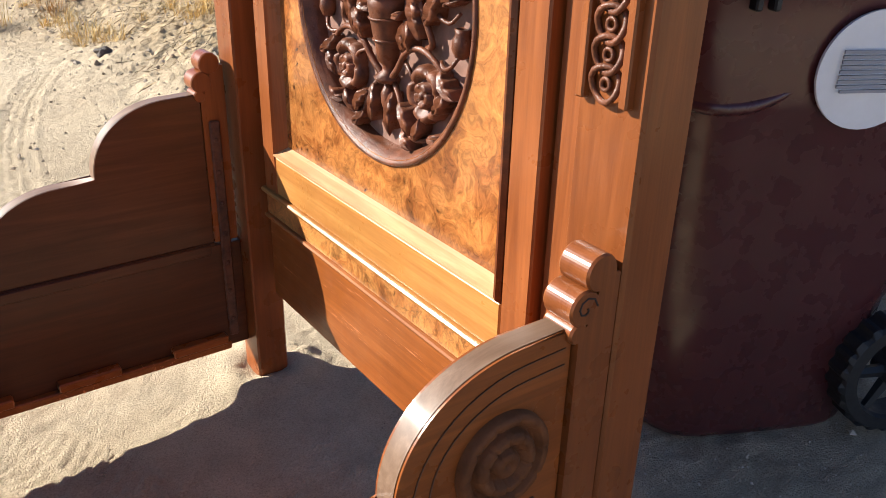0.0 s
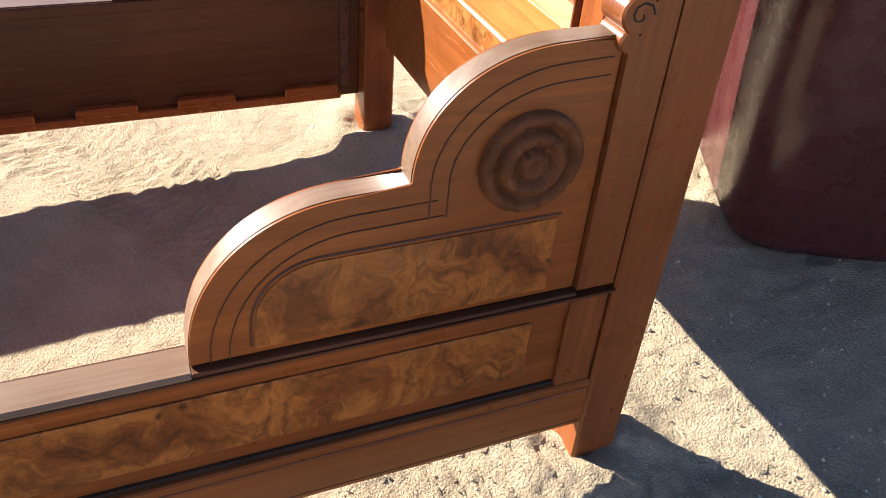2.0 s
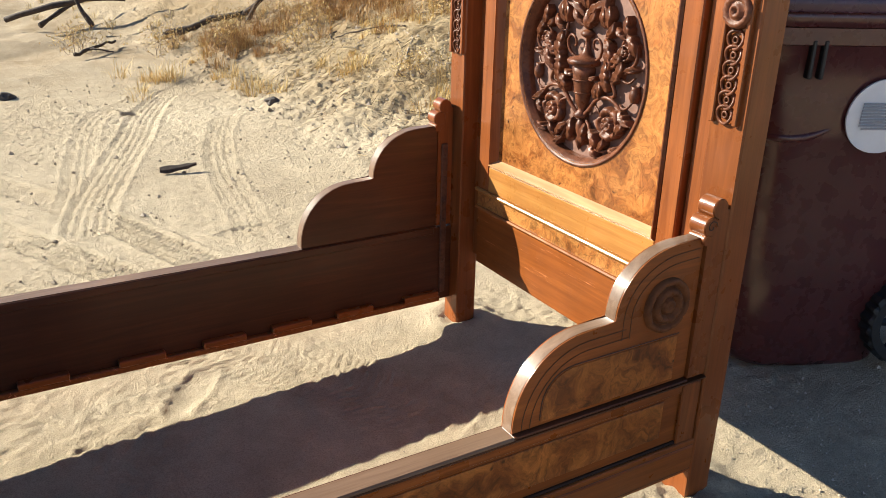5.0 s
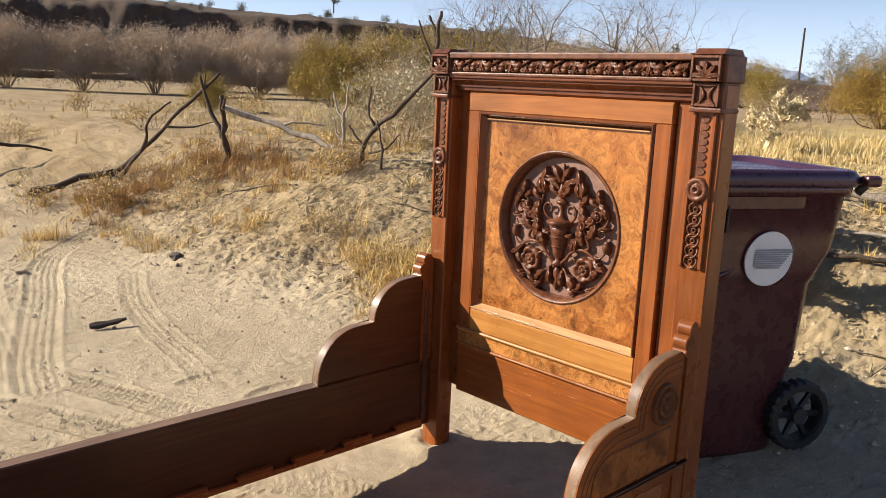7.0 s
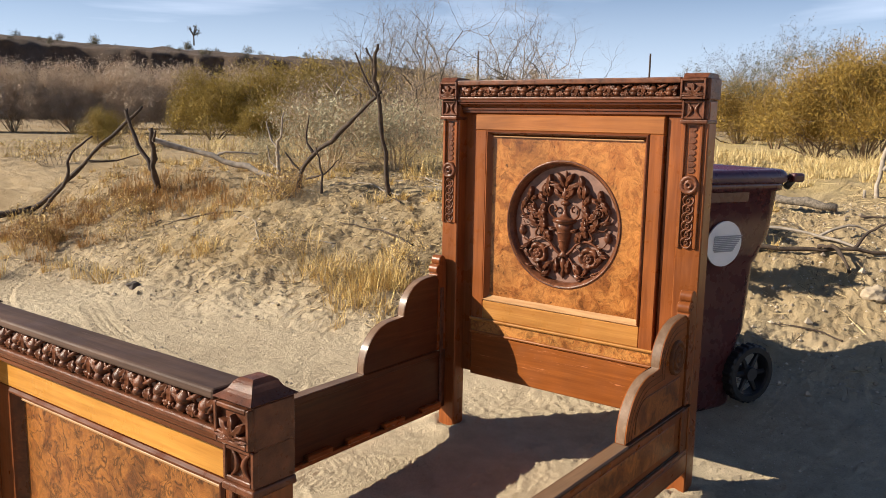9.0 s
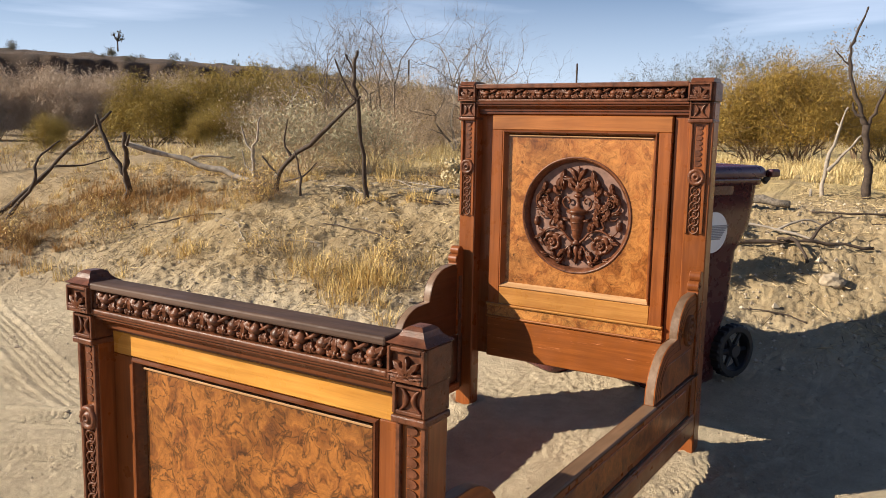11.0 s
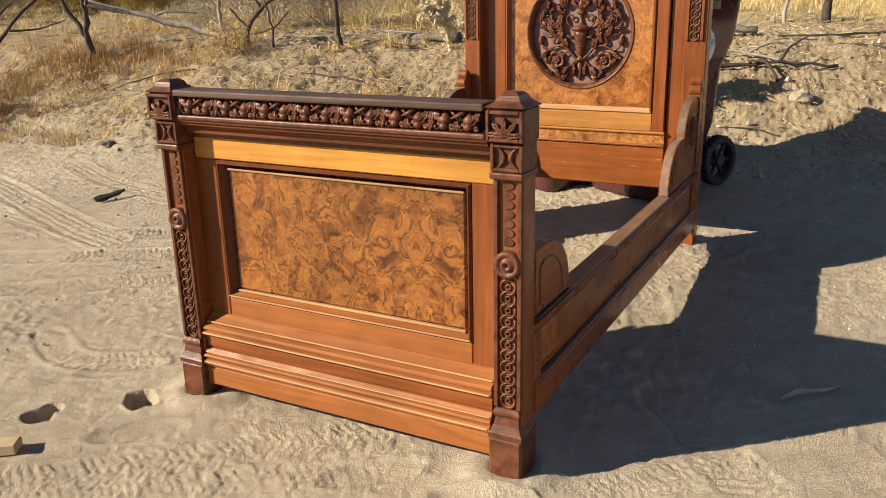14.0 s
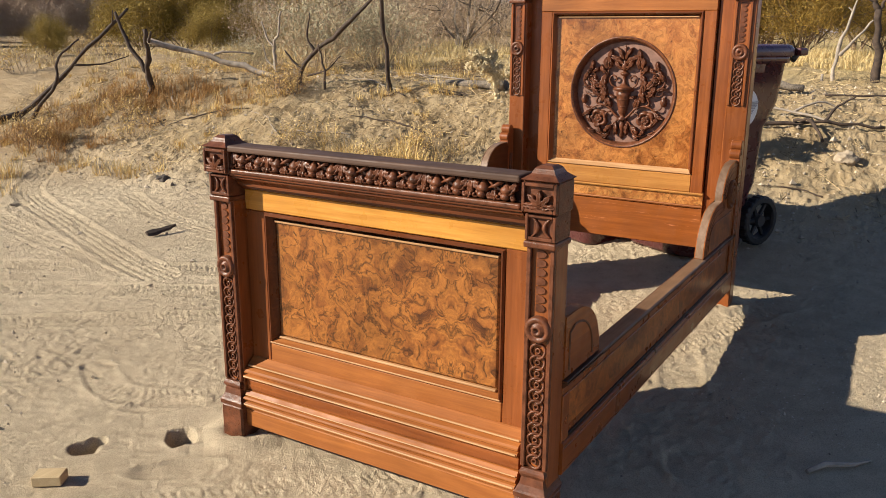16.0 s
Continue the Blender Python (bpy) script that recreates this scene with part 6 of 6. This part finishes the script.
dead("log", "scaly fallen log with a dark sawn end", [([(4.18, 1.75, 0.83), (4.12, 1.35, 0.815), (4.05, 0.92, 0.785)], 0.036, 0.040)], SCALY, "log")
def lying(pts, lift=0.02):
    return [(x, y, ground_z(x, y) + lift + h) for x, y, h in pts]


dead("fallen_branch", "long dark dead branch lying along the bank", [(lying([(3.20, 1.5, 0), (3.22, 1.22, 0.02), (3.32, 0.9, 0.01), (3.38, 0.65, 0.03), (3.52, 0.3, 0)]), 0.022, 0.012), (lying([(3.34, 0.85, 0.02), (3.28, 0.74, 0.07), (3.19, 0.64, 0.0)]), 0.016, 0.012), (lying([(3.38, 0.66, 0.03), (3.46, 0.60, 0.12), (3.50, 0.50, 0.20)]), 0.013, 0.007)], DEAD_DARK, "branch")
dead("fallen_branch", "crooked grey dead branch on the bank", [(lying([(3.42, 1.4, 0), (3.46, 1.2, 0.03), (3.50, 0.88, 0.02), (3.44, 0.5, 0.0)]), 0.014, 0.009), (lying([(3.50, 0.9, 0.02), (3.60, 0.74, 0.06), (3.66, 0.6, 0.02)]), 0.012, 0.007)], DEAD_GREY, "branch")
dead("fallen_branch", "thin dark dead branch along the top of the bank", [(lying([(3.95, 0.75, 0), (4.02, 0.4, 0.01), (4.2, 0.05, 0.01), (4.3, -0.4, 0)]), 0.009, 0.011), (lying([(4.2, 0.1, 0.0), (4.1, -0.1, 0.03), (4.05, -0.3, 0.0)]), 0.010, 0.006)], DEAD_DARK, "branch")
rs = random.Random(4)
sticks = []
for k in range(34):
    x, y = rs.uniform(2.0, 4.6), rs.uniform(0.0, 6.8)
    a, ln = rs.uniform(-0.6, 0.6) + math.pi / 2, rs.uniform(0.25, 0.9)
    pts = []
    for q in (-0.5, -0.15, 0.2, 0.5):
        xx, yy = x + q * ln * math.cos(a) + rs.gauss(0, 0.02), y + q * ln * math.sin(a) + rs.gauss(0, 0.02)
        pts.append((xx, yy, ground_z(xx, yy) + 0.012))
    dead("stick", "thin dry stick on the bank", [(pts, rs.uniform(0.006, 0.014), 0.004)], rs.choice((DEAD_DARK, DEAD_GREY)), "stick")


# cholla: jointed stems bristling with pale spines
def cholla(seed, label):
    rng = np.random.default_rng(seed)
    segs, tips, e = [], [], thing("cholla", (0, 0, 0), label, "cactus", "chollas")
    grow(rng, np.array([0, 0, -0.03]), np.array([0, 0, 1.0]), 0.34, 0.032, 3, segs, tips, 0.16, (2, 3), 0.66, 0.06, 0.75)
    under("stem", seg_mesh("stem", [(a, b, max(r0, 0.016), max(r1, 0.016)) for a, b, r0, r1 in segs], CHOLLA, 7), e)
    pts = np.concatenate([np.linspace(s[0], s[1], 26) for s in segs])
    pts = pts + rng.normal(size=pts.shape) * 0.016
    under("spine_cover", leaf_mesh("spine_cover", pts, 0.02, CHOLLA, rng, 1.0), e)
    return e


c1 = cholla(2, "pale spiny cholla cactus on the bank")
scatter(c1, [(3.25, 3.15, 0.82, 0.0), (2.75, 1.45, 1.1, 2.0), (3.05, 1.75, 0.95, 4.0), (3.05, 2.75, 0.6, 1.0), (6.8, 3.36, 1.15, 3.1)])


# ---- stones and small things on the ground ----
def stone(name, label, x, y, r, material, seed, squash=0.6, category="stone"):
    bm = bmesh.new()
    bmesh.ops.create_icosphere(bm, subdivisions=3, radius=1)
    for v in bm.verts:
        k = 1 + 0.45 * noise.noise(v.co * 1.3 + Vector((seed, 0, 0))) + 0.15 * noise.noise(v.co * 4 + Vector((0, seed, 0)))
        v.co = Vector((v.co.x * k * r, v.co.y * k * r * 0.85, v.co.z * k * r * squash))
    o = part(name, bm, material)
    o.location = (x, y, ground_z(x, y) + r * squash * 0.25 + 0.004)
    return tagged(o, label, category)


stone("stone", "rough sandy stone half buried in the bank", 3.06, 0.47, 0.075, STONE, 1)
stone("stone", "small dark stone lying on the sand", 1.30, 4.95, 0.05, STONE_DARK, 3)
stone("stone", "dark stone lying on the sand", -0.22, 6.44, 0.06, STONE_DARK, 6)
stone("pebble", "small white pebble on the sand", -1.68, 1.05, 0.018, STICKER, 4)
bark = bmesh.new()
last = None
for k in range(9):
    t = k / 8
    w = 0.030 * (0.25 + 0.75 * math.sin(math.pi * min(1, 0.12 + t)) ** 0.6) * (1 + 0.25 * math.sin(9 * t))
    x, lift = -0.095 + 0.19 * t, 0.018 * t * t
    r = [bark.verts.new(v) for v in ((x, -w, lift + 0.006), (x, -w * 0.4, lift + 0.016), (x, w * 0.5, lift + 0.017), (x, w, lift + 0.004), (x, w * 0.5, lift), (x, -w * 0.4, lift))]
    if last:
        for q in range(6):
            bark.faces.new((last[q], last[(q + 1) % 6], r[(q + 1) % 6], r[q]))
    else:
        bark.faces.new(r[::-1])
    last = r
bark.faces.new(last)
o = part("bark_piece", bark, DEAD_DARK)
o.location, o.rotation_euler = (0.41, 3.945, ground_z(0.41, 3.945) + 0.018), (0.45, -0.04, radians(-12))
tagged(o, "flat dark strip of bark lying on the sand", "bark")
o = part("wood_offcut", boxed(-0.042, 0.042, -0.027, 0.027, 0, 0.030, 0.002), PALE_WOOD)
o.location, o.rotation_euler = (-1.637, 2.012, ground_z(-1.637, 2.012) + 0.003), (0, 0.03, radians(123))
tagged(o, "pale sawn wooden offcut lying on the sand", "wood offcut")
o = part("twig", tube(bmesh.new(), [(-0.10, 0.0, 0), (-0.03, 0.02, 0.008), (0.05, 0.01, 0.004), (0.12, 0.03, 0.0)], [0.007, 0.009, 0.006, 0.003], 6), DEAD_GREY)
o.location, o.rotation_euler = (-0.43, 0.07, ground_z(-0.43, 0.07) + 0.008), (0, 0, radians(-50))
tagged(o, "dry grey twig lying in the shade", "twig")
# loose gravel and clods
rp = np.random.default_rng(9)
V, F = [], []
octa = np.array([(1, 0, 0), (-1, 0, 0), (0, 1, 0), (0, -1, 0), (0, 0, 1), (0, 0, -1)], float)
faces = [(0, 2, 4), (2, 1, 4), (1, 3, 4), (3, 0, 4), (2, 0, 5), (1, 2, 5), (3, 1, 5), (0, 3, 5)]
N1 = 15000
gxp, gyp = rp.uniform(-2.8, 4.6, N1), rp.uniform(-1.2, 7.2, N1)
sp = bank(gxp, gyp)
keep = rp.random(N1) < np.where(sp > 1.3, 1.0, np.where((gxp > 0.3) & (gyp < 2.2), 0.55, np.where(gyp > 2.4, 0.5, 0.22)))
gxp, gyp, sp = gxp[keep], gyp[keep], sp[keep]
size = np.where(sp > 1.3, rp.gamma(2.0, 0.0026, len(gxp)) + 0.002, np.where(gyp > 2.4, rp.gamma(1.6, 0.0016, len(gxp)) + 0.0018, rp.gamma(1.6, 0.0007, len(gxp)) + 0.0010))
# crumbs strewn thick beside the bed and the bin
n2 = 11000
gxp, gyp = np.concatenate([gxp, rp.uniform(-0.3, 2.3, n2)]), np.concatenate([gyp, rp.uniform(-0.9, 1.1, n2)])
size = np.concatenate([size, rp.gamma(2.0, 0.0006, n2) + 0.0010])
gzp = rough_land(gxp, gyp) + 0.002
for x, y, z, r in zip(gxp, gyp, gzp, size):
    k = len(V)
    V += (octa * r * rp.uniform(0.6, 1.3, (6, 3)) + (x, y, z + 0.2 * r)).tolist()
    F += [(k + a, k + b, k + c) for a, b, c in faces]
me = bpy.data.meshes.new("gravel")
me.from_pydata(V, [], F)
me.materials.append(foliage("gravel", (0.20, 0.155, 0.11), (0.60, 0.50, 0.38), 0.95))
tagged(new("gravel", me), "loose gravel and clods of dry earth", "gravel", "", "stuff")

# ---- distance ----
rim = [(-30, 122, 11.3), (0, 121, 11.2), (20, 118, 11.3), (33, 114.6, 11.6), (45, 110, 12.2), (58, 104, 11.4), (71, 95, 11.0), (83, 85, 10.4), (90, 78, 9.6), (94, 73, 8.6), (99, 63.6, 7.0), (106, 52, 5.2), (112, 40, 3.6), (118, 25, 2.2)]
bm = bmesh.new()
cols = []
for i in range(len(rim) - 1):
    for q in range(26):
        t = q / 26
        x, y, z = (rim[i][k] * (1 - t) + rim[i + 1][k] * t for k in range(3))
        u = Vector((x + 1.5, y + 0.4, 0)).normalized()
        w = 1.2 * noise.noise(Vector((x * 0.13, y * 0.13, 0))) + 0.5 * noise.noise(Vector((x * 0.5, y * 0.5, 3)))
        col = []
        for d, h in ((-16, 0.18), (-13, 0.2), (-11, 0.25), (-9, 0.33), (-7, 0.42), (-6, 0.5), (-5, 0.57), (-4.4, 0.64), (-3.9, 0.72), (-3.4, 0.79), (-2.6, 0.84), (-1, 0.875), (2, 0.91), (6, 0.955), (11, 0.99), (18, 1.0), (40, 1.02), (150, 0.9), (400, 0.1)):
            gully = -1.3 * abs(noise.noise(Vector((x * 0.3, y * 0.3, 5)))) * (1.0 if d < -3 else 0.4)
            jitter = 1.1 * noise.noise(Vector((x * 0.35, y * 0.35, d * 0.7))) + 0.5 * noise.noise(Vector((x * 1.3, y * 1.3, d)))
            lump = 0.22 * noise.noise(Vector((x * 0.6, y * 0.6, d * 0.9))) + (0.25 * noise.noise(Vector((x * 0.16, y * 0.16, d * 0.2))) if d > -3 else 0.0)
            col.append(bm.verts.new((x + u.x * (d + w + jitter - gully), y + u.y * (d + w + jitter - gully), z * h + lump)))
        cols.append(col)
for a, b in zip(cols[:-1], cols[1:]):
    for k in range(len(a) - 1):
        bm.faces.new((a[k], b[k], b[k + 1], a[k + 1]))
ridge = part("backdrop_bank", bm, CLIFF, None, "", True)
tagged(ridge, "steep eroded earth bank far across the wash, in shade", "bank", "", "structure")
scrub = bush("distant_scrub", "far dry scrub along the top of the bank", "scrub", "", 91, 5, 1.6, 0.9, 2, LEAF_DARK, 420, 0.10, TWIG_BROWN, 0.03, 0.2)
places = []
for k in range(110):
    t = rp.uniform(2, 11.5)
    i = int(t)
    f = t - i
    x, y, z = (rim[i][q] * (1 - f) + rim[i + 1][q] * f for q in range(3))
    u = Vector((x + 1.5, y + 0.4, 0)).normalized() * (d := rp.uniform(-2, 16))
    places.append((x + u.x, y + u.y, z * float(np.interp(d, [-2, 2, 6, 11, 18], [0.85, 0.91, 0.955, 0.99, 1.0])), rp.uniform(0.3, 1.0) * (0.7 if d < 6 else 1.0), rp.uniform(0, 6)))
for x, y, z, s, t in places[1:]:
    copy_thing(scrub, set_at(scrub, x, y, s, t, 0.1, z))
x, y, z, s, t = places[0]
scrub.matrix_basis = set_at(scrub, x, y, s, t, 0.1, z)
for o in [q for q in scene.objects if q.name.startswith("distant_scrub")]:
    o["group"] = "distant scrub"


def joshua(x, y, z, h):
    e = thing("joshua_tree", (x, y, z), "small dark joshua tree on the skyline", "tree", "joshua trees")
    bm = bmesh.new()
    tips = [(0.0, 0.0, 0.62), (0.16, 0.05, 0.82), (-0.17, 0.02, 0.86), (0.03, -0.1, 0.98), (0.22, 0.0, 0.66)]
    for a, b, c in tips:
        tube(bm, [(x, y, z), (x, y, z + 0.5 * h), (x + a * h, y - a * h * 0.5 + b * h, z + c * h)], [0.11, 0.09, 0.08], 6)
    part("trunk", bm, DEAD_DARK, e)
    rng = np.random.default_rng(3)
    pts = np.concatenate([np.array([a * h, -a * h * 0.5 + b * h, c * h]) + rng.normal(size=(34, 3)) * 0.15 for a, b, c in tips])
    under("crown", leaf_mesh("crown", pts, 0.14, LEAF_DARK, rng, 1.0), e)


joshua(68.8, 96.4, 10.8, 2.6)
joshua(101, 62, 6.3, 2.3)
for x, y, h in ((135, 59.5, 13.4), (120.6, 85.5, 13.6)):
    p = thing("utility_pole", (x, y, 1.0), "distant wooden utility pole", "pole", "utility poles")
    part("shaft", tube(bmesh.new(), [(x, y, 1.0), (x, y, h)], [0.2, 0.16], 8), DEAD_DARK, p)


def range_of_hills(name, label, x, y0, y1, step, height, material, seed):
    bm = bmesh.new()
    cols = []
    y = y0
    while y <= y1:
        h = height * (0.72 + 0.75 * noise.noise(Vector((seed, y * 0.0021, 0))) + 0.22 * noise.noise(Vector((seed, y * 0.009, 1))) + 0.06 * noise.noise(Vector((seed, y * 0.04, 2))))
        h *= min(1, max(0.02, (y - y0) / 250)) * min(1, max(0.02, (y1 - y) / 350))
        cols.append([bm.verts.new((x - 300, y, 0)), bm.verts.new((x - 120 + 40 * noise.noise(Vector((y * 0.01, 0, seed))), y, 0.45 * h)), bm.verts.new((x, y, h + 2)), bm.verts.new((x + 300, y, 0))])
        y += step
    for a, b in zip(cols[:-1], cols[1:]):
        for k in range(3):
            bm.faces.new((a[k], b[k], b[k + 1], a[k + 1]))
    return tagged(part(name, bm, material), label, "hills", "", "structure")


range_of_hills("backdrop_mountains", "hazy blue mountains far off", 2300, -900, 1500, 22, 105, HILL_BLUE, 3.0)
range_of_hills("backdrop_hill", "low pale brown desert hill far off", 1400, -1200, 330, 18, 118, HILL, 7.3)
